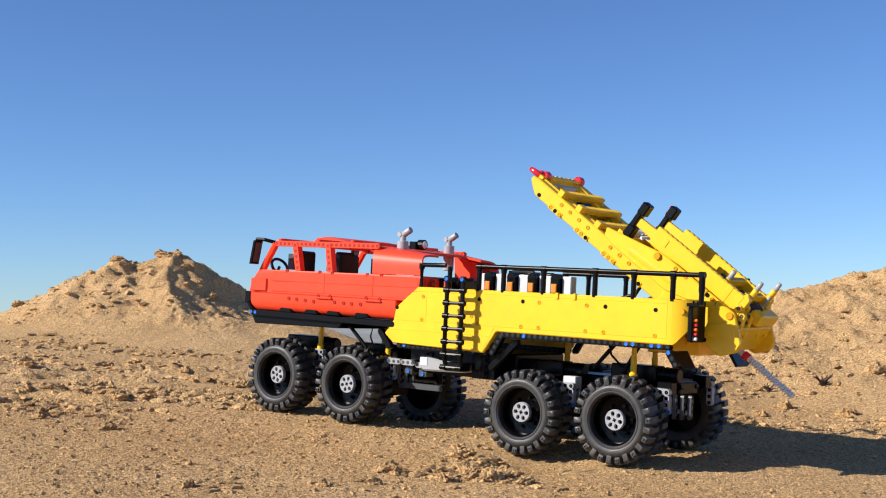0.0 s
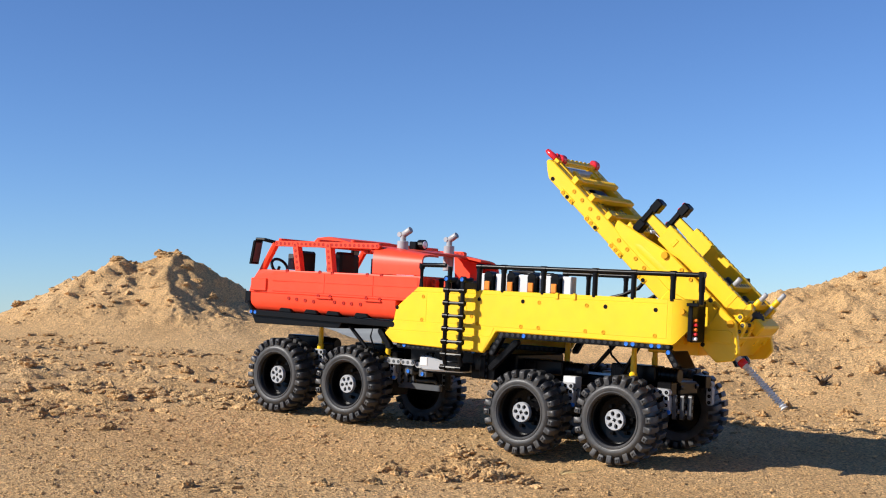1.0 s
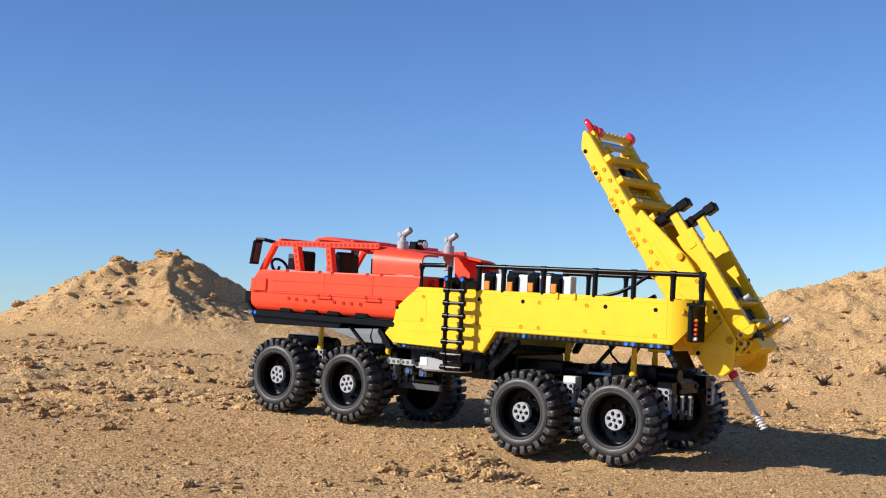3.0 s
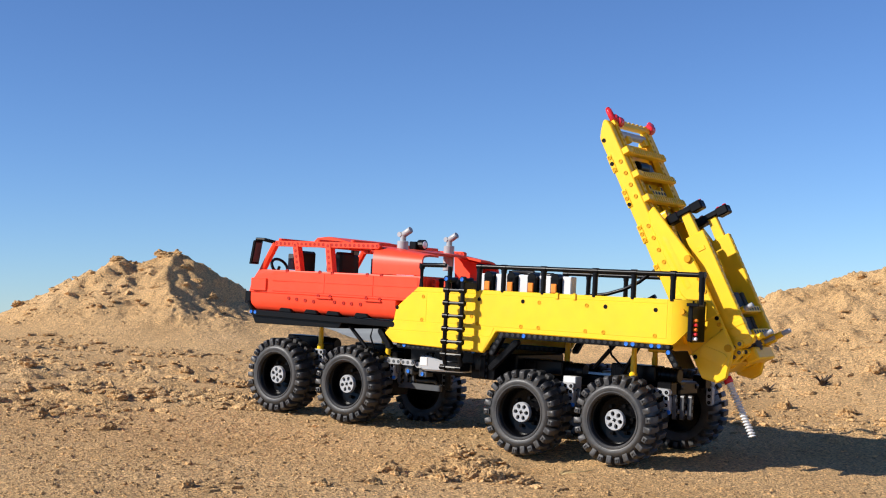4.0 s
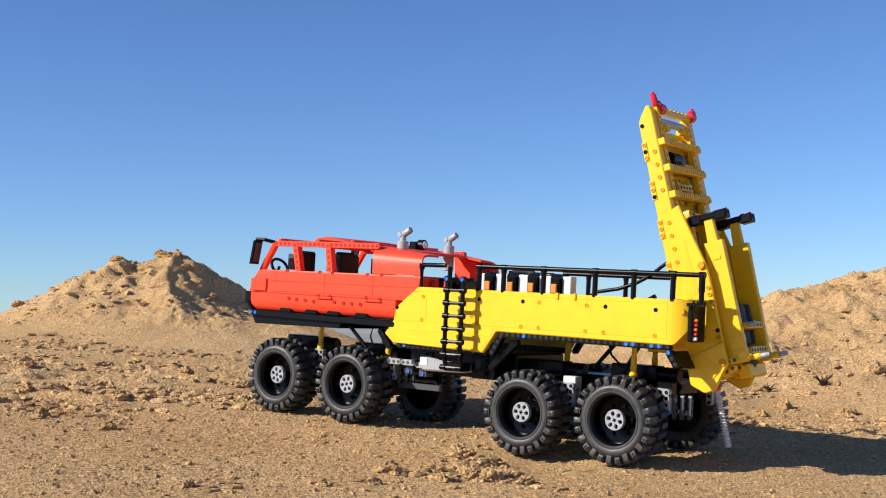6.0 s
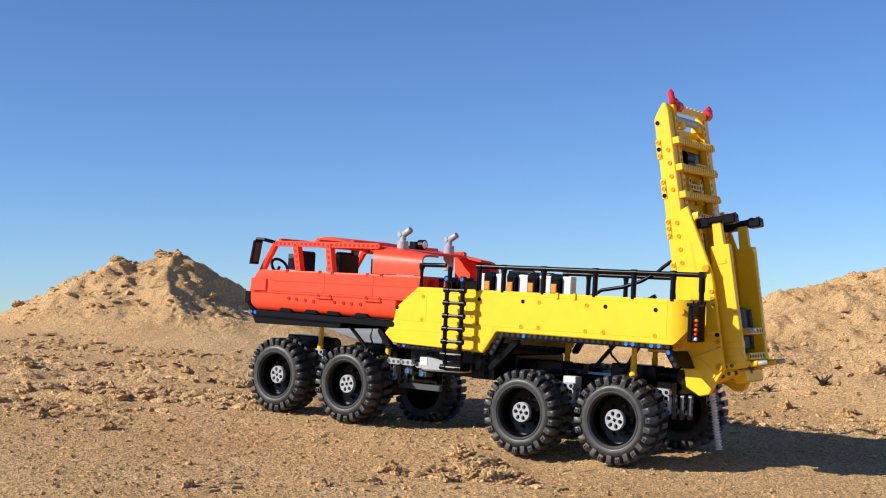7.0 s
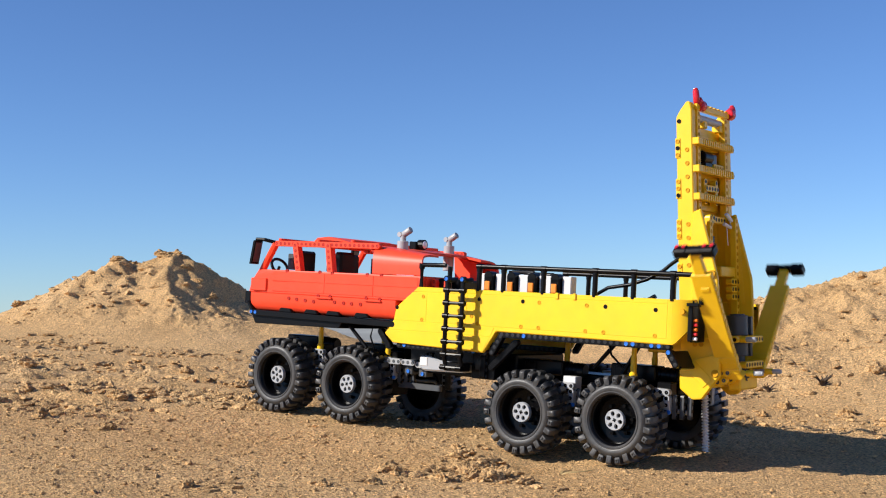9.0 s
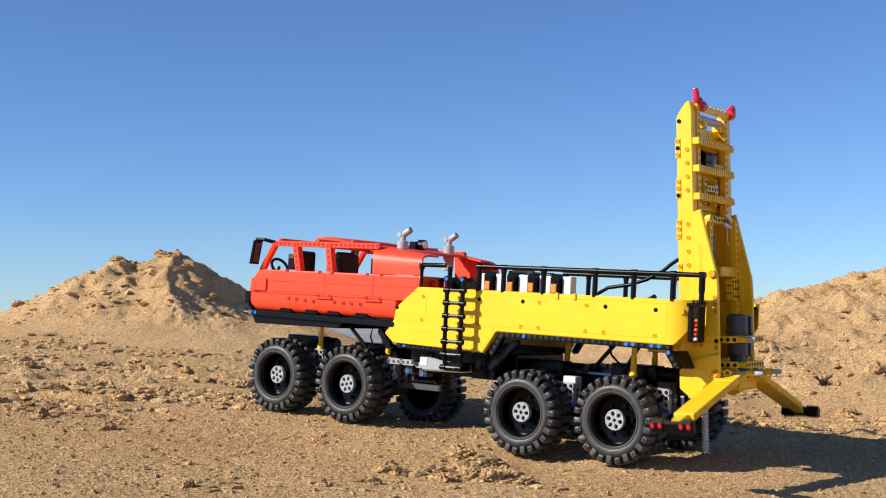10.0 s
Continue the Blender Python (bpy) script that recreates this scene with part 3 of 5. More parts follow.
def build_wheels():
    rim, tyre, hub, axle = wheel_parts()
    near = ((0.0, 0.0581), (0.1286, 0.0559), (0.4074, 0.0453), (0.5353, 0.0487))
    far = ((0.0, 0.0485), (0.1286, 0.0440), (0.4074, 0.0500), (0.5353, 0.0545))
    first = None
    for k, (row, sgn) in enumerate(((near, -1), (far, 1))):
        for j, (x, z) in enumerate(row):
            spin = (17, 48, 3, 71)[j] + 31 * k
            m = Matrix.Translation((x, sgn * 0.0895, z)) @ (Matrix.Rotation(pi, 4, "Z") if sgn > 0 else Matrix()) @ Matrix.Rotation(radians(spin), 4, "Y")
            if first is None:
                w = part("wheel", rim, RIM, truck, "black deep-dish wheel with a knobbly tyre", at=m, smooth_ang=40)
                t = part("tyre", tyre, RUBBER, w, "dusty black knobbly rubber tyre", smooth_ang=38)
                h = part("hub", hub, LGREY, w, "light grey six-hole hub disc", smooth_ang=40)
                a = part("axle", axle, BLACK, w)
                first = (w, t, h, a)
            else:
                w = again("wheel", first[0], truck, m)
                tagged(w, "black deep-dish wheel with a knobbly tyre")
                for src, nm in zip(first[1:], ("tyre", "hub", "axle")):
                    o = again(nm, src, w, Matrix())
                    if "label" in src:
                        tagged(o, src["label"])


build_wheels()


# ---- cab
def build_cab():
    # flank, lower body in three rounded bands; width shrinks slightly towards the nose
    def band(name, zs, x0, x1, nose, label=""):
        bm = bmesh.new()
        rings = []
        for x in np.linspace(x0, x1, 12):
            k = max(0.0, (0.03 - x) / 0.09)
            inset = 0.005 * k * k
            ring = []
            for z, y in zs:
                xx = x
                if x == x0:
                    xx = nose(z)
                ring.append((xx, -(y - inset), z))
            for z, y in zs[::-1]:
                xx = x if x != x0 else nose(z)
                ring.append((xx, (y - inset), z))
            rings.append(ring)
        loft(bm, rings)
        bevel(bm, 0.0008)
        return part(name, bm, RED, truck, label, smooth_ang=35)

    nose = lambda z: -0.0645 + 0.9 * max(0, 0.166 - z) ** 1.0 * 0.35 + 0.75 * max(0, z - 0.183)
    body = band("cab_body", [(0.1470, 0.1010), (0.1500, 0.1055), (0.1550, 0.1085), (0.1610, 0.1098), (0.1725, 0.110)], -0.0645, 0.209, nose,
                "glossy red lower cab shell")
    band("cab_flank", [(0.1728, 0.110), (0.1880, 0.110), (0.1990, 0.1100), (0.2050, 0.1099), (0.2062, 0.1092)], -0.0645, 0.249, nose)
    # raised hatch lines on the flank
    bm = bmesh.new()
    box(bm, -0.056, -0.026, SIDE - 0.0006, SIDE + 0.004, 0.1755, 0.1935, 0.0008)
    part("side_hatch", bm, RED, body)
    for x0, x1 in ((-0.014, 0.0835), (0.0845, 0.1695), (0.1705, 0.2440)):
        for z0, z1 in ((0.1760, 0.1898), (0.1904, 0.2040)):
            bm = bmesh.new()
            box(bm, x0, x1, SIDE - 0.0005, SIDE + 0.003, z0, z1, 0.0004)
            part("door_panel", bm, RED, body)
    for x in (0.074, 0.160):
        bm = bmesh.new()
        box(bm, x - 0.003, x + 0.025, SIDE - 0.003, SIDE + 0.002, 0.1690, 0.1712, 0.0006)
        part("door_handle", bm, RED, body)
    for x, z in ((0.0189, 0.1671), (0.0339, 0.1662), (0.0498, 0.1653), (0.0655, 0.1645), (0.1034, 0.1655), (0.1196, 0.1648),
                 (0.1336, 0.1647), (0.1494, 0.1647), (0.0732, 0.1727), (0.0948, 0.1729), (0.1585, 0.1735), (0.1818, 0.173),
                 (0.0126, 0.2052), (0.0739, 0.2052), (0.0965, 0.2047), (0.1582, 0.2047), (0.1825, 0.2047)):
        pin(RED_PIN_HOLE, body, x, SIDE - (0.0003 if z < 0.2 else 0.0001), z)
    # roof frame
    roof_z = 0.2440
    for sgn in (-1, 1):
        bm = bmesh.new()
        y = sgn * 0.100
        liftarm(bm, (-0.016, y, roof_z), 24, (1, 0, 0.0), (0, 1, 0))
        part("roof_beam", bm, [RED, RED_PIN_HOLE], truck)
        for x0, x1, z0 in ((0.0290, 0.0200, 0.203), (0.0880, 0.0810, 0.203)):
            bm = bmesh.new()
            liftarm(bm, (x0, y, z0), 6, (x1 - x0, 0, 0.041), (0, 1, 0), w=0.0098)
            part("door_pillar", bm, [RED, RED_PIN_HOLE], truck)
        bm = bmesh.new()
        tube(bm, [(-0.0480, y, 0.198), (-0.0350, y, 0.2200), (-0.0200, y, 0.2440)], 0.0050, 8)
        part("windscreen_pillar", bm, RED, truck)
        # rounded rear quarter of the roof
        bm = bmesh.new()
        rings = []
        xr = 0.2490 if sgn < 0 else 0.2280
        for k in range(13):
            a = pi / 2 * k / 12
            yy, zz = sgn * (0.066 + 0.0430 * cos(a) ** 0.45), 0.2068 + 0.0385 * sin(a) ** 0.55
            rings.append([(0.166 - 0.004 * sin(a), yy, zz), (xr - 0.006 * sin(a), yy, zz - 0.010 * sin(a)),
                          (xr - 0.006 * sin(a), yy - sgn * 0.003 * cos(a), zz - 0.003 * sin(a) - 0.010 * sin(a)), (0.166 - 0.004 * sin(a), yy - sgn * 0.003 * cos(a), zz - 0.003 * sin(a))])
        loft(bm, rings)
        part("rear_quarter", bm, RED, truck, "curved red rear roof panel", smooth_ang=40)
    bm = bmesh.new()
    prism(bm, [(0.160, 0.2450), (0.196, 0.2407), (0.196, 0.2372), (0.160, 0.2415)], -0.067, 0.067, 0.0005)
    part("roof_panel", bm, RED, truck)
    # raised roof scoop
    bm = bmesh.new()
    prism(bm, [(0.005, 0.2490), (0.012, 0.2560), (0.034, 0.2580), (0.056, 0.2545), (0.084, 0.2485), (0.084, 0.2465), (0.005, 0.2465)], -0.050, 0.090, 0.001)
    part("roof_scoop", bm, RED, truck)
    bm = bmesh.new()
    liftarm(bm, (0.010, -0.03, 0.2475), 14, (1, 0, 0), (0, 0, 1))
    liftarm(bm, (0.010, 0.03, 0.2475), 14, (1, 0, 0), (0, 0, 1))
    for x in (-0.014, 0.058, 0.12):
        liftarm(bm, (x, -0.096, 0.2475), 25, (0, 1, 0), (0, 0, 1), holes=False)
    part("roof_rack", bm, [RED, RED_PIN_HOLE], truck)
    bm = bmesh.new()
    prism(bm, [(0.1600, 0.2396), (0.2016, 0.2317), (0.2082, 0.2204), (0.2120, 0.1975), (0.1640, 0.1956)], 0.0880, 0.0920, 0.0006)
    part("rear_side_panel", bm, RED, truck)
    bm = bmesh.new()
    box(bm, 0.246, 0.250, -0.100, 0.100, 0.150, 0.2060, 0.0005)
    part("cab_rear_wall", bm, RED, truck)
    bm = bmesh.new()
    box(bm, 0.252, 0.282, -0.070, 0.070, 0.164, 0.204, 0.002)
    cyl(bm, (0.262, -0.085, 0.196), (0.262, -0.070, 0.196), 0.009, 14, w=0.001)
    part("engine_cover", bm, BLACK, truck)
    for x in (0.256, 0.276):
        bm = bmesh.new()
        liftarm(bm, (x, -0.088, 0.176), 4, (0, 0, 1), (0, 1, 0))
        part("rear_bracket", bm, [RED, RED_PIN_HOLE], truck)
    # interior
    bm = bmesh.new()
    box(bm, -0.03, 0.24, -0.095, 0.095, 0.150, 0.160, 0.001)
    part("cab_floor", bm, BLACK, truck)
    for x, y in ((-0.034, -0.05), (-0.034, 0.05), (0.040, -0.05), (0.040, 0.05)):
        bm = bmesh.new()
        box(bm, x, x + 0.030, y - 0.018, y + 0.018, 0.160, 0.205, 0.002)
        box(bm, x + 0.020, x + 0.034, y - 0.016, y + 0.016, 0.195, 0.2360, 0.003)
        box(bm, x + 0.010, x + 0.022, y - 0.020, y + 0.002, 0.208, 0.231, 0.001, mi=1)
        part("seat", bm, [BLACK, DGREY], truck, "black and grey cab seat")
    bm = bmesh.new()
    ringpts = [(-0.058 - 0.006 * sin(2 * pi * k / 20), -0.050 + 0.016 * cos(2 * pi * k / 20), 0.2120 + 0.0110 * sin(2 * pi * k / 20)) for k in range(21)]
    tube(bm, ringpts, 0.0022, 8)
    tube(bm, [(-0.058, -0.050, 0.2120), (-0.070, -0.050, 0.1900)], 0.0022, 8)
    part("steering_wheel", bm, BLACK, truck)
    # mirrors
    for sgn in (-1, 1):
        bm = bmesh.new()
        prism(bm, [(-0.0550, 0.2130), (-0.0500, 0.2130), (-0.0440, 0.2470), (-0.0490, 0.2470)], sgn * 0.110 - 0.008, sgn * 0.110 + 0.008, 0.0008)
        tube(bm, [(-0.0500, sgn * 0.110, 0.2440), (-0.0490, sgn * 0.110, 0.2490), (-0.0350, sgn * 0.108, 0.2485), (-0.020, sgn * 0.100, 0.2450)], 0.0026, 8)
        mir = part("wing_mirror", bm, BLACK, truck, "black wing mirror with a grey glass")
        bm = bmesh.new()
        prism(bm, [(-0.0495, 0.2160), (-0.0488, 0.2160), (-0.0439, 0.2440), (-0.0446, 0.2440)], sgn * 0.110 - 0.0062, sgn * 0.110 + 0.0062, 0)
        part("mirror_glass", bm, DGREY, mir)
    # skirt, bumper and step rail
    bm = bmesh.new()
    prism(bm, [(-0.056, 0.1430), (0.205, 0.1405), (0.205, 0.1365), (0.115, 0.1375), (0.110, 0.1300), (-0.048, 0.1285)], -0.106, 0.106, 0.0008)
    sk = part("skirt", bm, BLACK, truck)
    bm = bmesh.new()
    liftarm(bm, (-0.050, -0.107, 0.1440), 33, (1, 0, -0.012), (0, 1, 0), holes=False)
    part("skirt_beam", bm, [BLACK, DGREY], truck)
    for x in (0.012, 0.060, 0.100, 0.150):
        bm = bmesh.new()
        prism(bm, [(x - 0.012, 0.1470), (x - 0.008, 0.1530), (x + 0.010, 0.1525), (x + 0.014, 0.1470)], -0.1105, -0.098, 0.0008)
        part("step_bracket", bm, BLACK, truck)
    bm = bmesh.new()
    box(bm, -0.0710, -0.0600, -0.1060, 0.1060, 0.1560, 0.1740, 0.001)
    prism(bm, [(-0.0680, 0.1600), (-0.0620, 0.1600), (-0.0480, 0.1420), (-0.0540, 0.1400)], -0.107, 0.107, 0.001)
    part("front_bumper", bm, BLACK, truck)
    for x, z in ((-0.0515, 0.1445), (-0.0435, 0.1442)):
        pin(BLUE, sk, x, -0.1112, z)
    # exhaust stacks
    for y in (-0.055, 0.055):
        bm = bmesh.new()
        cyl(bm, (0.1735, y, 0.2180), (0.1735, y, 0.2540), 0.0078, 16, w=0.0006)
        cyl(bm, (0.1735, y, 0.2540), (0.1735, y, 0.2640), 0.0042, 12)
        cyl(bm, (0.1725, y, 0.2620), (0.1860, y, 0.2700), 0.0046, 12, w=0.0004)
        cyl(bm, (0.1700, y - 0.005, 0.2630), (0.1700, y + 0.005, 0.2630), 0.0036, 10)
        part("exhaust_pipe", bm, LGREY, truck, "light grey exhaust pipe with an angled outlet", smooth_ang=40)
    bm = bmesh.new()
    box(bm, 0.150, 0.162, -0.010, 0.010, 0.2410, 0.2560, 0.001)
    cyl(bm, (0.160, 0.000, 0.2520), (0.171, 0.000, 0.2520), 0.0072, 16, w=0.0008)
    horn = part("roof_lamp", bm, BLACK, truck, "black roof lamp with a clear lens")
    bm = bmesh.new()
    cyl(bm, (0.1690, -0.0010, 0.2520), (0.1722, -0.0010, 0.2520), 0.0060, 16, r1=0.0050, w=0.0006)
    part("lens", bm, CLEAR, horn, smooth_ang=40)


build_cab()


# ---- deck body
def build_deck():
    out = [(0.2452, 0.1922), (0.2100, 0.1640), (0.2060, 0.1420), (0.1930, 0.1290), (0.2076, 0.1172), (0.3509, 0.1138), (0.3690, 0.1415), (0.5983, 0.1405),
           (0.6060, 0.1410), (0.6060, 0.1924)]
    for sgn in (-1, 1):
        bm = bmesh.new()
        a, b = sgn * 0.1105, sgn * 0.1020
        prism(bm, out, min(a, b), max(a, b), 0.0012)
        side = part("side_panel", bm, YEL, truck, "glossy yellow side panel with pegs")
        # separate panels laid on it with fine gaps
        y0 = sgn * 0.1108
        ya, yb = sorted((y0, y0 - sgn * 0.003))
        for pts in (((0.2452, 0.1920), (0.3230, 0.1920), (0.3230, 0.1858), (0.2375, 0.1858)),
                    ((0.2368, 0.1852), (0.2602, 0.1852), (0.2602, 0.1472), (0.2078, 0.1472), (0.2108, 0.1640)),
                    ((0.2607, 0.1852), (0.3230, 0.1852), (0.3230, 0.1472), (0.2607, 0.1472)),
                    ((0.2070, 0.1467), (0.3660, 0.1467), (0.3605, 0.1345), (0.1995, 0.1345)),
                    ((0.1990, 0.1340), (0.3600, 0.1340), (0.3500, 0.1150), (0.2090, 0.1176), (0.1945, 0.1290)),
                    ((0.3234, 0.1922), (0.5990, 0.1922), (0.5990, 0.1868), (0.3234, 0.1868)),
                    ((0.3234, 0.1864), (0.5990, 0.1864), (0.5990, 0.1472), (0.3234, 0.1472))):
            bm = bmesh.new()
            prism(bm, pts, ya, yb, 0.0004)
            part("panel", bm, YEL, side)
        # rounded end cap
        bm = bmesh.new()
        rings = []
        for k in range(9):
            x = 0.5995 + 0.0270 * k / 8
            yo = sgn * (0.1108 - 0.0130 * (k / 8) ** 2.2)
            zb = 0.1412 if x < 0.608 else 0.1412 + (x - 0.608) / 0.0185 * 0.0228
            rings.append([(x, yo, zb), (x, yo, 0.1926), (x, yo - sgn * 0.004, 0.1926), (x, yo - sgn * 0.004, zb)])
        loft(bm, rings)
        part("end_cap", bm, YEL, side, smooth_ang=30)
        if sgn < 0:
            for x, z in ((0.3402, 0.1499), (0.4046, 0.1499), (0.4296, 0.1499), (0.4944, 0.1499), (0.5185, 0.1499), (0.5846, 0.1499), (0.4293, 0.1804),
                         (0.4948, 0.1802), (0.2543, 0.1801), (0.2535, 0.1500), (0.3310, 0.1586)):
                pin(YEL_PIN_HOLE, side, x, -0.1108, z)
            # open holes: black discs paint the darkness inside
            for x, z in ((0.3416, 0.1805), (0.4059, 0.1807), (0.5197, 0.1801), (0.5843, 0.1795), (0.2125, 0.1640)):
                pin(BLACK, side, x, -0.1108, z)
            bm = bmesh.new()
            cyl(bm, (0.6150, -0.1040, 0.1790), (0.6150, -0.1078, 0.1790), 0.0036, 14, w=0.0004)
            part("end_peg", bm, YEL_PIN_HOLE, side)
            for x in (0.452, 0.476):
                bm = bmesh.new()
                box(bm, x, x + 0.004, -0.1125, -0.109, 0.186, 0.1935, 0.0004)
                part("clip", bm, YEL, side)
        # beam below the panel
        bm = bmesh.new()
        liftarm(bm, (0.3760, sgn * 0.1045, 0.1385), 29, (1, 0, 0), (0, 1, 0))
        bmm = part("lower_beam", bm, [BLACK, SOCKET], truck)
        bm = bmesh.new()
        liftarm(bm, (0.3620, sgn * 0.1045, 0.1150), 4, (0.5, 0, 0.85), (0, 1, 0))
        part("arch_beam", bm, [BLACK, SOCKET], truck)
        bm = bmesh.new()
        liftarm(bm, (0.2150, sgn * 0.1030, 0.1145), 18, (1, 0, 0), (0, 1, 0))
        part("lower_beam", bm, [BLACK, SOCKET], truck)
        if sgn < 0:
            for x, z in ((0.4083, 0.1385), (0.5477, 0.1385), (0.5564, 0.1385), (0.5801, 0.1385), (0.5893, 0.1385)):
                pin(BLUE, bmm, x, -0.1088, z)
            for x, z in ((0.3338, 0.1147), (0.2246, 0.1151)):
                pin(BLUE, bmm, x, -0.1074, z)
        # mudguard behind the wheels
        bm = bmesh.new()
        liftarm(bm, (0.6010, sgn * 0.1040, 0.1320), 3, (0.55, 0, -0.83), (0, 1, 0))
        y0, y1 = sorted((sgn * 0.1000, sgn * 0.062))
        prism(bm, [(0.6000, 0.1330), (0.6120, 0.1130), (0.6150, 0.1150), (0.6040, 0.1340)], y0, y1, 0.0005)
        part("mudguard", bm, [BLACK, SOCKET], truck)
        if sgn < 0:
            pin(BLUE, bmm, 0.6010, -0.1084, 0.1320)
    # deck plate
    bm = bmesh.new()
    box(bm, 0.252, 0.560, -0.101, 0.101, 0.1560, 0.1640, 0.001)
    part("deck", bm, BLACK, truck)
    for y0, y1 in ((-0.100, -0.066), (0.062, 0.088)):
        bm = bmesh.new()
        x0 = 0.6220 if y0 < 0 else 0.6020
        box(bm, x0, x0 + 0.004, y0, y1, 0.1450, 0.1925, 0.001)
        part("tail_board", bm, BLACK, truck)


build_deck()


# ---- rails and ladder
def build_rails():
    for sgn in (-1, 1):
        y = sgn * 0.1085
        bm = bmesh.new()
        xe = 0.6385 if sgn < 0 else 0.6034
        tube(bm, [(0.3370, y, 0.2218), (xe, y, 0.2212)], 0.0030, 10)
        for x in (0.3385, 0.3750, 0.4325, 0.5034, 0.5540, 0.6034, xe):
            cyl(bm, (x - 0.0036, y, 0.2215), (x + 0.0036, y, 0.2215), 0.0037, 10)
        rail = part("deck_rail", bm, BLACK, truck, "black tubular deck railing", smooth_ang=40)
        for x in (0.3385, 0.3750, 0.4325, 0.5034, 0.5540, 0.6034):
            bm = bmesh.new()
            cyl(bm, (x, y, 0.1905), (x, y, 0.2200), 0.0032, 10)
            cyl(bm, (x, y, 0.2150), (x, y, 0.2190), 0.0037, 10)
            part("rail_post", bm, BLACK, rail, smooth_ang=40)
        if sgn > 0:
            continue
        bm = bmesh.new()
        cyl(bm, (0.6385, y, 0.1880), (0.6385, y, 0.2230), 0.0030, 10)
        cyl(bm, (0.6385, y, 0.2020), (0.6385, y, 0.2180), 0.0037, 10)
        cyl(bm, (0.6385, y - 0.0036, 0.2215), (0.6385, y + 0.0036, 0.2215), 0.0037, 10)
        part("rail_post", bm, BLACK, rail, smooth_ang=40)
    for y, x in ((-0.1085, 0.6225), (0.0880, 0.6080)):
        bm = bmesh.new()
        box(bm, x, x + 0.0058, y + 0.001, y + 0.016, 0.1460, 0.1860, 0.001)
        box(bm, x, x + 0.0148, y - 0.004, y + 0.012, 0.1855, 0.1895, 0.0006)
        cl = part("tail_light", bm, BLACK, truck, "black tail light bar with amber and red lenses")
        for k, mt in enumerate((AMBER, LAMP_RED, AMBER, LAMP_RED, CLEAR)):
            bm = bmesh.new()
            z = 0.1700 - 0.0052 * k
            cyl(bm, (x + 0.0050, y + 0.006, z), (x + 0.0100, y + 0.006, z), 0.0021, 12, w=0.0004)
            part("lens", bm, mt, cl)
    # short rail beside the ladder
    for sgn in (-1, 1):
        y = sgn * 0.1085
        bm = bmesh.new()
        tube(bm, [(0.2480, y, 0.1925), (0.2480, y, 0.2195), (0.2500, y, 0.2210), (0.2860, y, 0.2214)], 0.0030, 10)
        cyl(bm, (0.2480, y, 0.2160), (0.2480, y, 0.2230), 0.0038, 10)
        tube(bm, [(0.2930, y, 0.1925), (0.2930, y, 0.2200)], 0.0030, 10)
        part("short_rail", bm, BLACK, truck, smooth_ang=40)
    bm = bmesh.new()
    for x in (0.3030, 0.3270):
        tube(bm, [(x, -0.1270, 0.2000), (x, -0.1270, 0.1080), (x + 0.002, -0.1250, 0.0950)], 0.0030, 10)
        tube(bm, [(x, -0.1270, 0.2020), (x, -0.1080, 0.2040)], 0.0032, 8)
        cyl(bm, (x, -0.1300, 0.2040), (x, -0.1240, 0.2040), 0.0042, 10)
    lad = part("ladder", bm, BLACK, truck, "black plastic side ladder", smooth_ang=40)
    for k in range(7):
        z = 0.1900 - 0.0162 * k
        bm = bmesh.new()
        cyl(bm, (0.3000, -0.1272, z), (0.3300, -0.1272, z), 0.0022, 8)
        for x in (0.3030, 0.3270):
            cyl(bm, (x - 0.0040, -0.1272, z), (x + 0.0040, -0.1272, z), 0.0036, 10)
        part("rung", bm, BLACK, lad, smooth_ang=40)
    for x in (0.3030, 0.3270):
        pin(BLUE, lad, x, -0.1302, 0.2040)
    bm = bmesh.new()
    box(bm, 0.3030, 0.3300, -0.1260, -0.1060, 0.0885, 0.0990, 0.001)
    part("ladder_foot", bm, BLACK, lad)


build_rails()


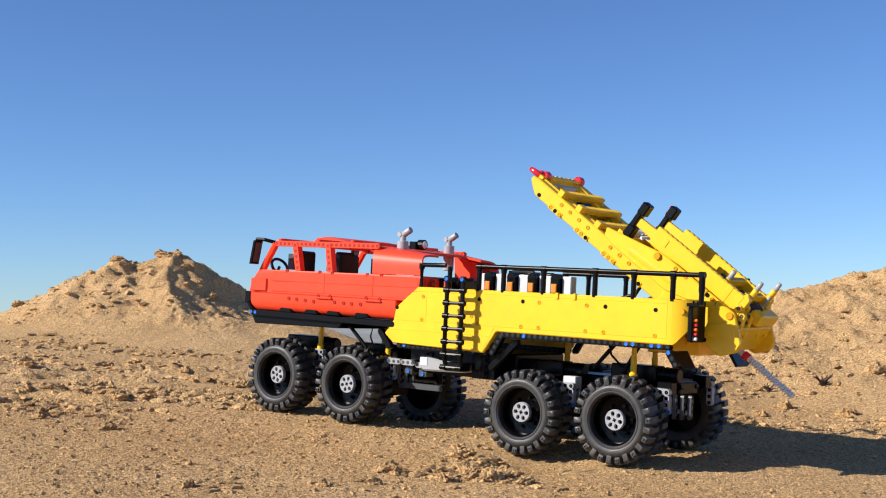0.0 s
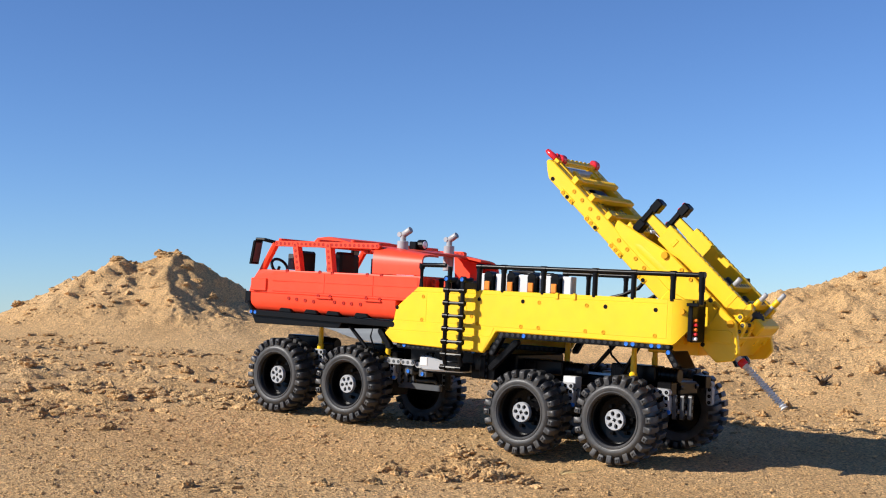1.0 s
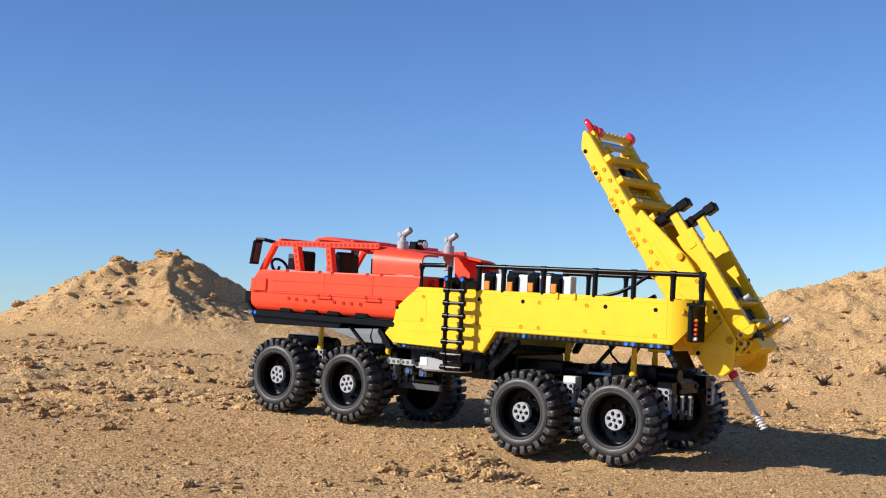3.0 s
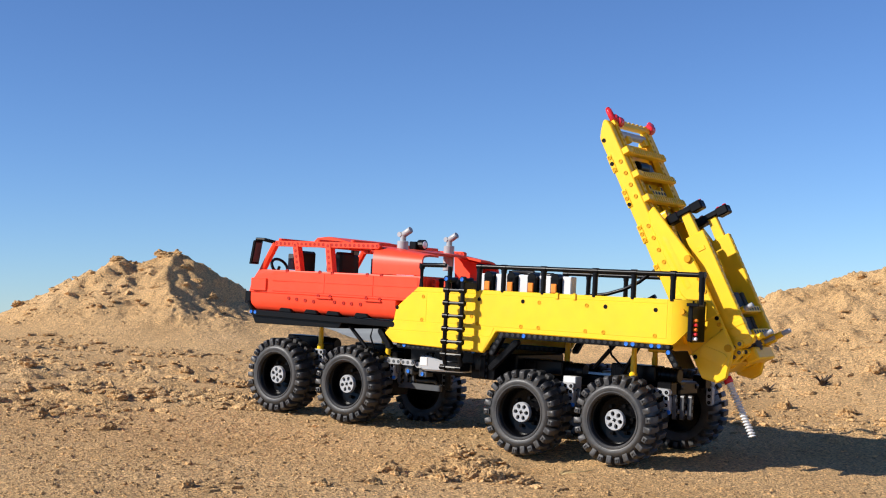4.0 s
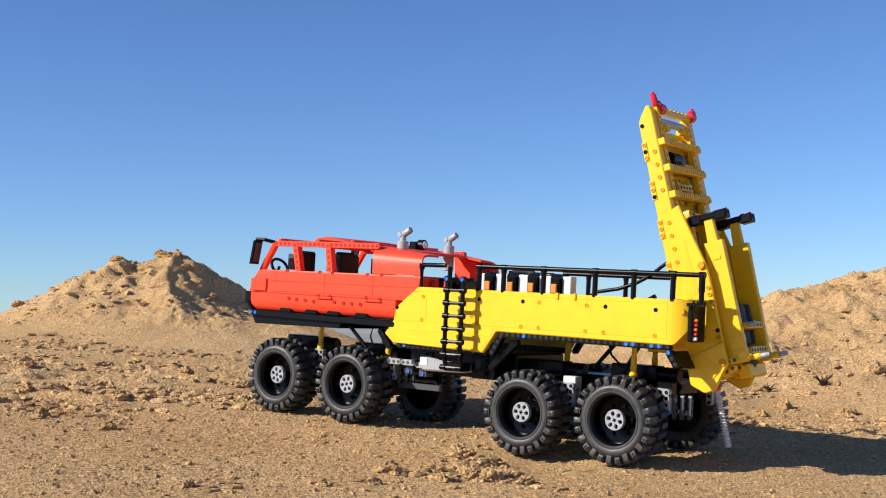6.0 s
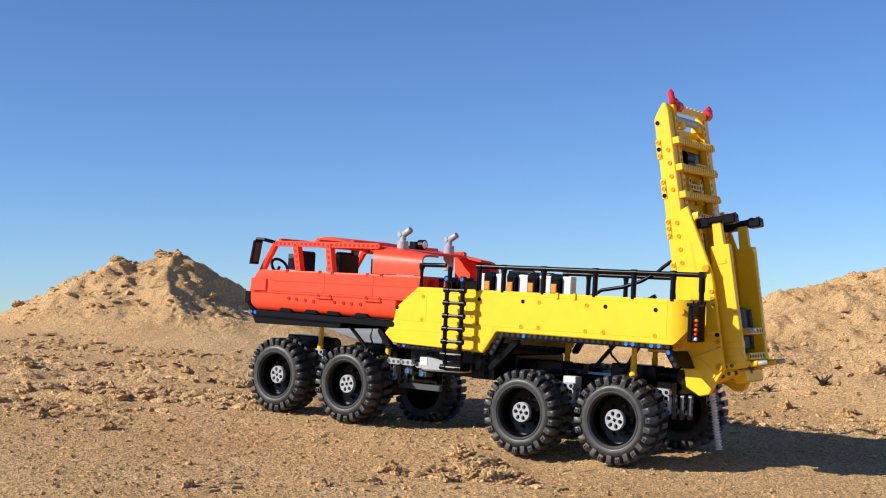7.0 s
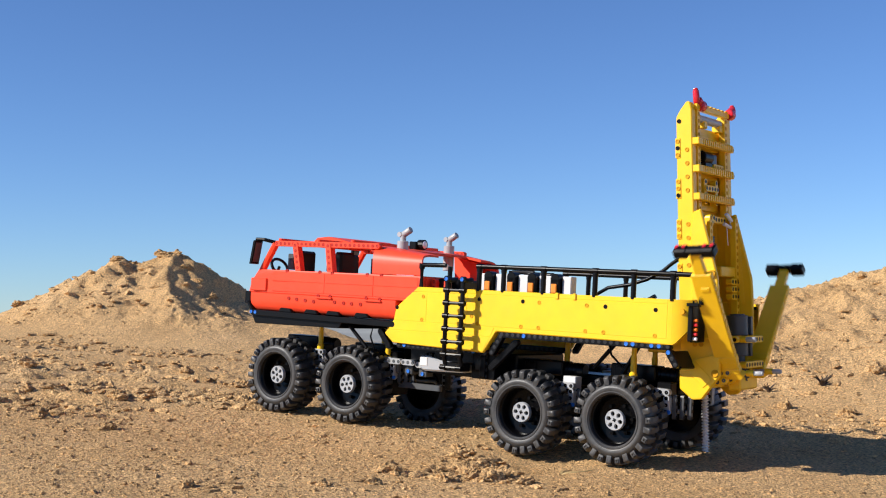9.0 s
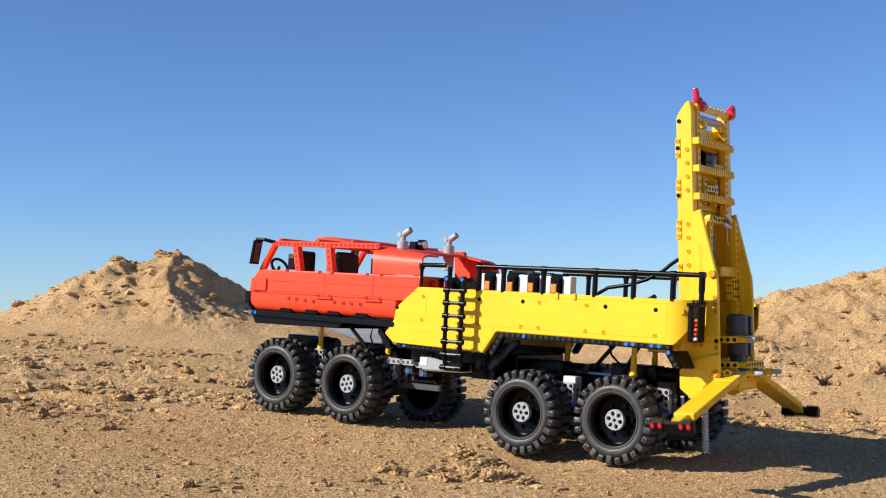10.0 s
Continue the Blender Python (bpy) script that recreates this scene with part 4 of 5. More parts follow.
# ---- deck load: receivers, battery boxes, cable
def build_deck_load():
    for k, x in enumerate((0.3130, 0.3480, 0.3790, 0.4130)):
        bm = bmesh.new()
        box(bm, x, x + 0.0130, -0.0600, -0.0440, 0.1640, 0.2110, 0.001)
        cyl(bm, (x + 0.0065, -0.0600, 0.2110), (x + 0.0065, -0.0440, 0.2110), 0.0065, 14, w=0.0005)
        rc = part("receiver", bm, BLACK, truck, "black remote receiver with an orange tab")
        bm = bmesh.new()
        box(bm, x + 0.0025, x + 0.0105, -0.0625, -0.0600, 0.1920, 0.2045, 0.0008)
        part("orange_tab", bm, ORANGE, rc)
    for x0, x1 in ((0.2980, 0.3110), (0.3270, 0.3460), (0.3620, 0.3770), (0.3930, 0.4110), (0.4270, 0.4400)):
        bm = bmesh.new()
        box(bm, x0, x1, -0.0540, -0.0400, 0.1640, 0.2145, 0.001)
        box(bm, x0 + 0.001, x1 - 0.001, -0.0546, -0.0410, 0.1860, 0.1868, 0)
        part("battery_box", bm, WHITE, truck, "off-white battery box")
    bm = bmesh.new()
    cyl(bm, (0.360, -0.03, 0.2160), (0.400, -0.03, 0.2160), 0.003, 10)
    cyl(bm, (0.360, -0.03, 0.2100), (0.360, -0.03, 0.2170), 0.0045, 10)
    cyl(bm, (0.400, -0.03, 0.2100), (0.400, -0.03, 0.2170), 0.0045, 10)
    part("bar", bm, BLACK, truck, smooth_ang=40)
    bm = bmesh.new()
    # trails back along -x from its end on the mast
    tube(bm, [(-0.127, 0, -0.016), (-0.122, 0.0, -0.004), (-0.100, 0.0, -0.0010), (-0.070, 0.0, -0.0075), (-0.045, 0.0, -0.0090), (-0.022, 0.0, -0.0065), (-0.008, 0.0, -0.0020), (0.001, 0, 0.0)], 0.0024, 8)
    swing_hose = part("hose", bm, BLACK, truck, "black rubber hose over the deck", smooth_ang=60)
    bm = bmesh.new()
    tube(bm, [(0.560, -0.03, 0.172), (0.552, -0.03, 0.186), (0.530, -0.03, 0.191), (0.505, -0.03, 0.188), (0.480, -0.03, 0.190), (0.462, -0.03, 0.168)], 0.0022, 8)
    part("hose", bm, BLACK, truck, smooth_ang=60)
    # props behind the rail that carry the mast cradle
    bm = bmesh.new()
    tube(bm, [(0.470, 0.02, 0.168), (0.520, 0.02, 0.196)], 0.003, 8)
    tube(bm, [(0.520, -0.04, 0.166), (0.548, -0.04, 0.184)], 0.003, 8)
    box(bm, 0.540, 0.560, -0.055, 0.055, 0.164, 0.176, 0.001)
    part("mast_cradle", bm, BLACK, truck)
    bm = bmesh.new()
    for sgn in (-1, 1):
        prism(bm, [(0.548, 0.140), (0.560, 0.172), (0.580, 0.172), (0.592, 0.140)], sgn * 0.040 - 0.004, sgn * 0.040 + 0.004, 0.001)
    cyl(bm, (0.5712, -0.046, 0.1556), (0.5712, 0.046, 0.1556), 0.0035, 10)
    box(bm, 0.540, 0.606, -0.036, 0.036, 0.128, 0.146, 0.001)
    part("mast_mount", bm, YEL, truck)
    return swing_hose


swing_hose = build_deck_load()


# ---- chassis
def build_chassis():
    bm = bmesh.new()
    for sgn in (-1, 1):
        liftarm(bm, (-0.030, sgn * 0.022, 0.092), 30, (1, 0, 0), (0, 1, 0), holes=False)
        liftarm(bm, (0.250, sgn * 0.022, 0.088), 42, (1, 0, 0), (0, 1, 0), holes=False)
    box(bm, -0.02, 0.20, -0.026, 0.026, 0.080, 0.098, 0.002)
    box(bm, 0.20, 0.37, -0.060, 0.060, 0.078, 0.113, 0.002)
    box(bm, 0.37, 0.58, -0.026, 0.026, 0.078, 0.094, 0.002)
    part("chassis_frame", bm, BLACK, truck, "black beam chassis frame")
    for j, (x, zn, zf) in enumerate(((0.0, 0.0581, 0.0485), (0.1286, 0.0559, 0.0440), (0.4074, 0.0453, 0.0500), (0.5353, 0.0487, 0.0545))):
        zm = (zn + zf) / 2
        bm = bmesh.new()
        cyl(bm, (x, -0.080, zn), (x, 0.080, zf), 0.0050, 10)
        box(bm, x - 0.012, x + 0.012, -0.020, 0.020, zm - 0.012, zm + 0.012, 0.002)
        cyl(bm, (x - 0.030, -0.030, zm + 0.030), (x + 0.030, -0.030, zm + 0.030), 0.0110, 14, w=0.001)
        cyl(bm, (x - 0.030, 0.030, zm + 0.030), (x + 0.030, 0.030, zm + 0.030), 0.0110, 14, w=0.001)
        ax = part("axle_beam", bm, BLACK, truck, "black axle with twin drive motors", smooth_ang=40)
        # drive motors stacked over the axle
        bm = bmesh.new()
        box(bm, x - 0.040, x + 0.020, -0.044, -0.016, zm + 0.042, zm + 0.060, 0.0015)
        cyl(bm, (x + 0.018, -0.030, zm + 0.050), (x + 0.046, -0.030, zm + 0.050), 0.0088, 16, w=0.0008)
        for k in range(4):
            cyl(bm, (x + 0.022 + 0.006 * k, -0.030, zm + 0.050), (x + 0.0245 + 0.006 * k, -0.030, zm + 0.050), 0.0096, 16)
        box(bm, x - 0.034, x - 0.018, -0.046, -0.040, zm + 0.045, zm + 0.057, 0.0006)
        part("motor_housing", bm, BLACK, ax, "black drive motor housing", smooth_ang=30)
        for sgn, z in ((-1, zn), (1, zf)):
            bm = bmesh.new()
            liftarm(bm, (x - 0.018, sgn * 0.0620, z + 0.036), 9, (1, 0, -0.02), (0, 1, 0))
            part("upper_link", bm, [LGREY, BLACK], ax)
            bm = bmesh.new()
            liftarm(bm, (x + 0.046, sgn * 0.0620, z + 0.028), 3, (0, 0, -1), (0, 1, 0))
            part("link_end", bm, [LGREY, BLACK], ax)
            for k, dx in enumerate((0.053, 0.060, 0.067)):
                if sgn > 0 and j == 3:
                    continue
                bm = bmesh.new()
                liftarm(bm, (x + dx, sgn * (0.056 - 0.006 * k), z + 0.006), 4, (0, 0, 1), (1, 0, 0), w=0.0052)
                part("hanger", bm, [DGREY, BLACK], ax)
            bm = bmesh.new()
            box(bm, x + 0.030, x + 0.048, sgn * 0.050 - 0.008, sgn * 0.050 + 0.008, z + 0.030, z + 0.046, 0.0010)
            part("steering_block", bm, WHITE if j == 2 else BLACK, ax)
            if sgn > 0 and j == 3:
                continue
            bm = bmesh.new()
            tube(bm, [(x - 0.030, sgn * 0.060, z + 0.010), (x + 0.035, sgn * 0.050, z + 0.014), (x + 0.060, sgn * 0.030, z + 0.010)], 0.0026, 8)
            part("tie_rod", bm, LGREY, ax, smooth_ang=50)
        pin(BLUE, ax, x + 0.038, -0.0582, zn + 0.036)
        pin(BLUE, ax, x + 0.050, -0.0666, zn + 0.012)
    # spring struts
    for x, y, z0, z1 in ((0.0395, -0.060, 0.100, 0.140), (0.0600, 0.060, 0.090, 0.140), (0.1620, -0.060, 0.092, 0.136), (0.1750, 0.060, 0.085, 0.136),
                         (0.4090, 0.000, 0.096, 0.138), (0.5345, -0.060, 0.098, 0.140), (0.5330, 0.000, 0.096, 0.140)):
        bm = bmesh.new()
        cyl(bm, (x, y, z0), (x, y, z0 + (z1 - z0) * 0.55), 0.0038, 12)
        cyl(bm, (x, y, z0 + (z1 - z0) * 0.5), (x, y, z1), 0.0032, 12)
        cyl(bm, (x, y, z0 - 0.004), (x, y, z0 + 0.004), 0.0050, 12)
        part("spring_strut", bm, YEL, truck, "yellow suspension strut", smooth_ang=40)
    # motor slung under the deck
    bm = bmesh.new()
    prism(bm, [(0.2400, 0.1020), (0.2560, 0.1030), (0.2720, 0.0985), (0.3080, 0.0965), (0.3110, 0.0930), (0.3110, 0.0850), (0.2470, 0.0830), (0.2400, 0.0870)], -0.0930, -0.0680, 0.0022)
    motor = part("drive_motor", bm, LGREY, truck, "light grey drive motor box")
    bm = bmesh.new()
    box(bm, 0.2412, 0.2535, -0.0937, -0.0920, 0.0895, 0.1008, 0.0006)
    part("motor_label", bm, WHITE, motor)
    bm = bmesh.new()
    for k in range(7):
        box(bm, 0.2440 + 0.0085 * k, 0.2495 + 0.0085 * k, -0.0900, -0.0700, 0.1000, 0.1065, 0.0005)
    part("motor_ribs", bm, BLACK, motor)
    bm = bmesh.new()
    box(bm, 0.262, 0.330, -0.090, -0.060, 0.098, 0.112, 0.001)
    box(bm, 0.325, 0.360, -0.096, -0.060, 0.080, 0.114, 0.001)
    liftarm(bm, (0.345, -0.098, 0.084), 4, (0, 0, 1), (1, 0, 0))
    part("motor_bracket", bm, [BLACK, DGREY], truck)
    # diagonal arch struts and sway links
    for (a, b) in (((0.3560, -0.096, 0.096), (0.4000, -0.096, 0.1380)),
                   ((0.194, -0.098, 0.112), (0.172, -0.098, 0.138))):
        bm = bmesh.new()
        d = Vector(b) - Vector(a)
        liftarm(bm, a, max(3, int(d.length / U)), d, (0, 1, 0))
        part("strut", bm, [BLACK, BLACK], truck)
    for a, b in (((0.150, -0.092, 0.106), (0.116, -0.092, 0.136)), ((0.4760, -0.05, 0.1040), (0.5060, -0.05, 0.1380)), ((0.5180, -0.055, 0.100), (0.5400, -0.055, 0.138))):
        bm = bmesh.new()
        cyl(bm, a, b, 0.0026, 10)
        part("stay_rod", bm, BLACK, truck, smooth_ang=40)
    for x, z in ((0.172, 0.090), (0.196, 0.090), (0.220, 0.088)):
        bm = bmesh.new()
        liftarm(bm, (x, -0.066, z), 3, (1, 0, 0), (0, 1, 0))
        box(bm, x - 0.003, x + 0.010, -0.062, -0.046, z - 0.016, z - 0.004, 0.001, mi=1)
        lb = part("link_block", bm, [LGREY, DGREY], truck)
        pin(BLUE, lb, x + 0.004, -0.0632, z - 0.012)
    bm = bmesh.new()
    liftarm(bm, (0.180, -0.050, 0.058), 9, (1, 0, 0), (0, 0, 1))
    part("skid_bar", bm, [DGREY, BLACK], truck)
    # cables
    bm = bmesh.new()
    tube(bm, [(0.155, -0.085, 0.140), (0.152, -0.088, 0.122), (0.158, -0.086, 0.105), (0.172, -0.07, 0.096)], 0.0014, 6)
    tube(bm, [(0.500, -0.060, 0.138), (0.505, -0.062, 0.122), (0.520, -0.06, 0.108)], 0.0014, 6)
    part("cable", bm, BLACK, truck)


build_chassis()


# ---------------------------------------------------------------- mast, raised during the shot
HOSE_JOINT = (-0.0100, 0.000, 0.0815)
HOSE_FOOT = (0.4421, 0.0, 0.1960)


def build_mast():
    bm = bmesh.new()
    for sgn in (-1, 1):
        y0, y1 = sorted((sgn * 0.0460, sgn * 0.0570))
        prism(bm, [(0.0185, -0.066), (0.0185, 0.2480), (0.0235, 0.2560), (0.0320, 0.2665), (0.0365, 0.2650), (0.0385, 0.2560), (0.0400, -0.060)], y0, y1, 0.0012)
    mast = part("mast", bm, YEL, truck, "yellow drill mast with cross bars", at=mast_pose(-54.0))
    for sgn in (-1, 1):
        # thin bands round the columns
        for z0, z1 in ((0.199, 0.223), (0.151, 0.175), (0.103, 0.127), (0.059, 0.075)):
            bm = bmesh.new()
            y0, y1 = sorted((sgn * 0.0450, sgn * 0.0580))
            box(bm, 0.0172, 0.0240, y0, y1, z0, z1, 0.0008)
            part("column_collar", bm, YEL, mast)
        # broad fairing
        bm = bmesh.new()
        y0, y1 = (-0.0625, -0.0575) if sgn < 0 else (0.0400, 0.0450)
        prism(bm, [(0.0370, 0.1180), (0.0400, 0.1340), (0.0500, 0.1375), (0.0690, 0.0590), (0.0700, 0.0450), (0.0700, -0.0140), (0.0500, -0.0140), (0.0370, 0.030)], y0, y1, 0.0012)
        part("fairing", bm, YEL, mast)
        bm = bmesh.new()
        y0, y1 = (-0.0610, -0.0578) if sgn < 0 else (0.0405, 0.0440)
        prism(bm, [(0.0200, 0.0300), (0.0480, 0.0300), (0.0700, -0.0150), (0.0700, -0.0400), (0.0205, -0.0400)], y0, y1, 0.0010)
        part("base_plate", bm, YEL, mast)
        bm = bmesh.new()
        y0, y1 = (-0.0640, -0.0575) if sgn < 0 else (0.0400, 0.0460)
        prism(bm, [(0.0205, -0.0405), (0.0700, -0.0300), (0.0705, -0.0560), (0.0480, -0.0830), (0.0360, -0.0840), (0.0205, -0.0715)], y0, y1, 0.0012)
        part("base_cheek", bm, YEL, mast)
        bm = bmesh.new()
        y0, y1 = (-0.0650, -0.0630) if sgn < 0 else (0.0455, 0.0475)
        prism(bm, [(0.0420, -0.0400), (0.0580, -0.0560), (0.0600, -0.0620), (0.0500, -0.0700), (0.0300, -0.0480), (0.0340, -0.0400)], y0, y1, 0.0006)
        part("base_brace", bm, YEL, mast)
        # half-round spine at the fairing's root
        bm = bmesh.new()
        rings = []
        for k in range(12):
            f = k / 11
            z = 0.128 - 0.098 * f
            rr = 0.0035 + 0.0045 * min(1, f * 3)
            yc = -0.0570 if sgn < 0 else 0.0395
            rings.append([(0.0440 + 0.006 * f + rr * 1.3 * cos(a), yc + sgn * rr * 0.75 * sin(a), z) for a in [pi * j / 8 for j in range(9)]] + [(0.0440 + 0.006 * f, yc - sgn * 0.002, z)])
        loft(bm, rings)
        part("spine", bm, YEL, mast, smooth_ang=50)
        # rear channel of the mast
        bm = bmesh.new()
        y0, y1 = (-0.0450, -0.0370) if sgn < 0 else (0.0310, 0.0390)
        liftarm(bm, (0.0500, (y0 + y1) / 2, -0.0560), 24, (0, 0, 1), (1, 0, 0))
        # second colour: shaded depth of the rail's holes, painted on
        part("rear_rail", bm, [YEL, YEL_PIN_HOLE], mast)
    face = -0.0574
    for z in (0.2086, 0.1926, 0.1766, 0.1606, 0.1206, 0.1046, 0.0886, 0.0726):
        pin(YEL_PIN_HOLE, mast, 0.0320, face, z)
    for z in (0.219, 0.203, 0.171, 0.163, 0.123, 0.115, 0.107, 0.071):
        pin(YEL_PIN_HOLE, mast, 0.0206, -0.0582, z)
    # the mast's open holes, their inner shade painted as black discs
    for z in (0.211, 0.155, 0.063):
        pin(BLACK, mast, 0.0206, -0.0582, z)
    pin(BLACK, mast, 0.0225, -0.0574, 0.243)
    for x, z in ((0.064, 0.058), (0.066, 0.034), (0.066, 0.026), (0.066, 0.018), (0.066, -0.024), (0.066, -0.032), (0.040, -0.020), (0.048, -0.020)):
        pin(YEL_PIN_HOLE, mast, x, -0.0630, z)
    # an open hole, its dark inside drawn as a black disc
    pin(BLACK, mast, 0.066, -0.0614, -0.016)
    for x, z, r in ((0.0635, 0.0612, 0.0045), (0.0650, -0.0530, 0.0045)):
        bm = bmesh.new()
        cyl(bm, (x, -0.0620, z), (x, -0.0655, z), r, 16, w=0.0005)
        part("end_peg", bm, YEL_PIN_HOLE, mast)
    # one more hole whose shade is a black disc
    pin(BLACK, mast, 0.0240, -0.0644, -0.0460)
    # cross bars
    for z in (0.2185, 0.1860, 0.1530):
        bm = bmesh.new()
        box(bm, 0.0380, 0.0470, -0.0560, -0.0440, z - 0.0042, z + 0.0042, 0.0008)
        box(bm, 0.0375, 0.0445, -0.0470, 0.0530, z - 0.004, z + 0.004, 0.0006)
        for k in range(16):
            y = -0.046 + 0.0061 * k
            box(bm, 0.0440, 0.0456, y, y + 0.0032, z - 0.0034, z + 0.0034, 0.0003)
            box(bm, 0.0380, 0.0450, y, y + 0.0032, z + 0.0038, z + 0.0048, 0.0003)
        cb = part("cross_bar", bm, YEL, mast)
        bm = bmesh.new()
        cyl(bm, (0.0410, 0.0530, z), (0.0410, 0.0552, z), 0.0030, 10)
        part("bar_end", bm, BLACK, mast)
    bm = bmesh.new()
    box(bm, 0.0340, 0.0410, -0.0460, 0.0560, 0.2570, 0.2640, 0.0006)
    for k in range(8):
        y = -0.040 + 0.011 * k
        box(bm, 0.0345, 0.0418, y, y + 0.006, 0.2638, 0.2650, 0.0003)
    part("top_bar", bm, YEL, mast)
    bm = bmesh.new()
    box(bm, 0.0195, 0.0235, -0.0455, 0.0455, -0.0600, 0.2360, 0.0008)
    part("front_wall", bm, YEL, mast)
    # inner works between the columns
    bm = bmesh.new()
    box(bm, 0.0230, 0.0270, -0.0440, 0.0440, 0.140, 0.160, 0.0008)
    box(bm, 0.0230, 0.0270, -0.0440, 0.0440, 0.165, 0.186, 0.0008)
    box(bm, 0.0230, 0.0290, -0.0440, 0.0440, 0.214, 0.240, 0.0008)
    part("inner_panel", bm, YEL, mast)
    for sgn in (-1, 1):
        bm = bmesh.new()
        # holes get a browner yellow in place of their inner shade
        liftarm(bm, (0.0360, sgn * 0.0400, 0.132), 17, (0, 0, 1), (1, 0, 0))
        part("inner_beam", bm, [YEL, YEL_PIN_HOLE], mast)
    bm = bmesh.new()
    liftarm(bm, (0.0330, -0.0160, 0.150), 4, (0, 0, 1), (1, 0, 0))
    liftarm(bm, (0.0330, 0.0160, 0.150), 4, (0, 0, 1), (1, 0, 0))
    liftarm(bm, (0.0345, -0.0160, 0.166), 5, (0, 1, 0), (1, 0, 0))
    part("pulley_block", bm, [YEL, BLACK], mast)
    bm = bmesh.new()
    cyl(bm, (0.0335, -0.0240, 0.2030), (0.0335, 0.0000, 0.2030), 0.0080, 16, w=0.001)
    box(bm, 0.0290, 0.0380, -0.0180, 0.0020, 0.1920, 0.2000, 0.001)
    winch = part("winch_motor", bm, BLACK, mast, "black winch motor", smooth_ang=40)
    bm = bmesh.new()
    box(bm, 0.0280, 0.0370, 0.0020, 0.0180, 0.1960, 0.2090, 0.001)
    part("gearbox", bm, DGREY, winch)
    bm = bmesh.new()
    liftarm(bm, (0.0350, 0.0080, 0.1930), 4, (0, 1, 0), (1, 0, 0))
    # the bracket's holes have their depth shade in the colour too
    part("winch_bracket", bm, [YEL, YEL_PIN_HOLE], mast)
    bm = bmesh.new()
    cyl(bm, (0.0330, -0.0300, 0.2490), (0.0330, 0.0340, 0.2490), 0.0050, 12)
    part("winch_drum", bm, LGREY, mast, smooth_ang=40)
    for y in (-0.020, 0.026):
        bm = bmesh.new()
        box(bm, 0.0300, 0.0380, y, y + 0.010, 0.2380, 0.2470, 0.001)
        part("pulley_cover", bm, YEL, mast)
    bm = bmesh.new()
    box(bm, 0.0420, 0.0480, -0.0300, -0.0180, 0.0480, 0.1080, 0.001)
    part("hydraulic_ram", bm, BLACK, mast)
    bm = bmesh.new()
    tube(bm, [(0.0500, 0.0120, 0.136), (0.0530, 0.0200, 0.128), (0.0480, 0.0280, 0.132), (0.0510, 0.0220, 0.120), (0.0470, 0.0120, 0.124)], 0.0024, 8)
    tube(bm, [(0.0490, 0.0160, 0.120), (0.0500, 0.0160, 0.098)], 0.0005, 6)
    part("string_spool", bm, CLEAR, mast, "pale winch string on a spool", smooth_ang=40)
    bm = bmesh.new()
    liftarm(bm, (0.0420, -0.0240, 0.128), 6, (0, 1, 0), (1, 0, 0))
    liftarm(bm, (0.0440, -0.0300, 0.118), 3, (0, 0.7, 0.7), (1, 0, 0))
    part("spool_bracket", bm, [YEL, BLACK], mast)
    # lower gear: motors between yellow decks
    bm = bmesh.new()
    cyl(bm, (0.0640, 0.0060, -0.0107), (0.0640, 0.0060, 0.0133), 0.0128, 24, w=0.001)
    cyl(bm, (0.0640, 0.0060, 0.0133), (0.0640, 0.0060, 0.0150), 0.0090, 20, w=0.0004)
    box(bm, 0.0640, 0.0790, 0.0120, 0.0180, -0.0100, 0.0120, 0.0006)
    part("drill_motor", bm, DGREY, mast, "dark grey drill motor", smooth_ang=40)
    bm = bmesh.new()
    cyl(bm, (0.0640, 0.0060, -0.0350), (0.0640, 0.0060, -0.0190), 0.0125, 24, w=0.001)
    cyl(bm, (0.0640, 0.0060, -0.0430), (0.0640, 0.0060, -0.0350), 0.0085, 14)
    box(bm, 0.0640, 0.0780, 0.0110, 0.0180, -0.0350, -0.0190, 0.0006)
    part("drill_motor", bm, DGREY, mast, smooth_ang=40)
    bm = bmesh.new()
    for z in (-0.0147, -0.0440):
        liftarm(bm, (0.0860, -0.0300, z), 7, (0, 1, 0), (1, 0, 0))
        liftarm(bm, (0.0560, -0.0380, z), 4, (1, 0, 0), (0, 1, 0))
        box(bm, 0.0480, 0.0560, -0.0440, 0.0380, z - 0.004, z + 0.004, 0.0006)
    part("motor_deck", bm, [YEL, BLACK], mast)
    bm = bmesh.new()
    box(bm, 0.0260, 0.0600, -0.0560, 0.0400, -0.0700, -0.0600, 0.001)
    for y in (-0.050, -0.030, 0.010, 0.034):
        liftarm(bm, (0.0440, y, -0.0560), 5, (0.9, 0, 0.1), (0, 1, 0))
        liftarm(bm, (0.0480, y, -0.0680), 4, (0.85, 0, 0.25), (0, 1, 0))
    for y in (-0.030, 0.030):
        liftarm(bm, (0.0640, y, -0.0640), 4, (0, 0, 1), (1, 0, 0))
    box(bm, 0.0640, 0.0800, -0.0260, 0.0260, -0.0740, -0.0580, 0.002)
    part("mast_foot", bm, [YEL, DGREY], mast)
    bm = bmesh.new()
    for k in range(3):
        liftarm(bm, (0.0500, 0.0200, 0.036 + 0.009 * k), 4, (0, 1, 0), (1, 0, 0))
    liftarm(bm, (0.0480, 0.0440, 0.020), 5, (0, 0, 1), (1, 0, 0))
    box(bm, 0.0460, 0.0520, -0.0100, 0.0440, 0.0600, 0.0720, 0.001)
    part("slide_block", bm, [YEL, BLACK], mast)
    bm = bmesh.new()
    box(bm, 0.0560, 0.0640, 0.0450, 0.0520, 0.0540, 0.0620, 0.0006)
    part("side_stop", bm, BLACK, mast)
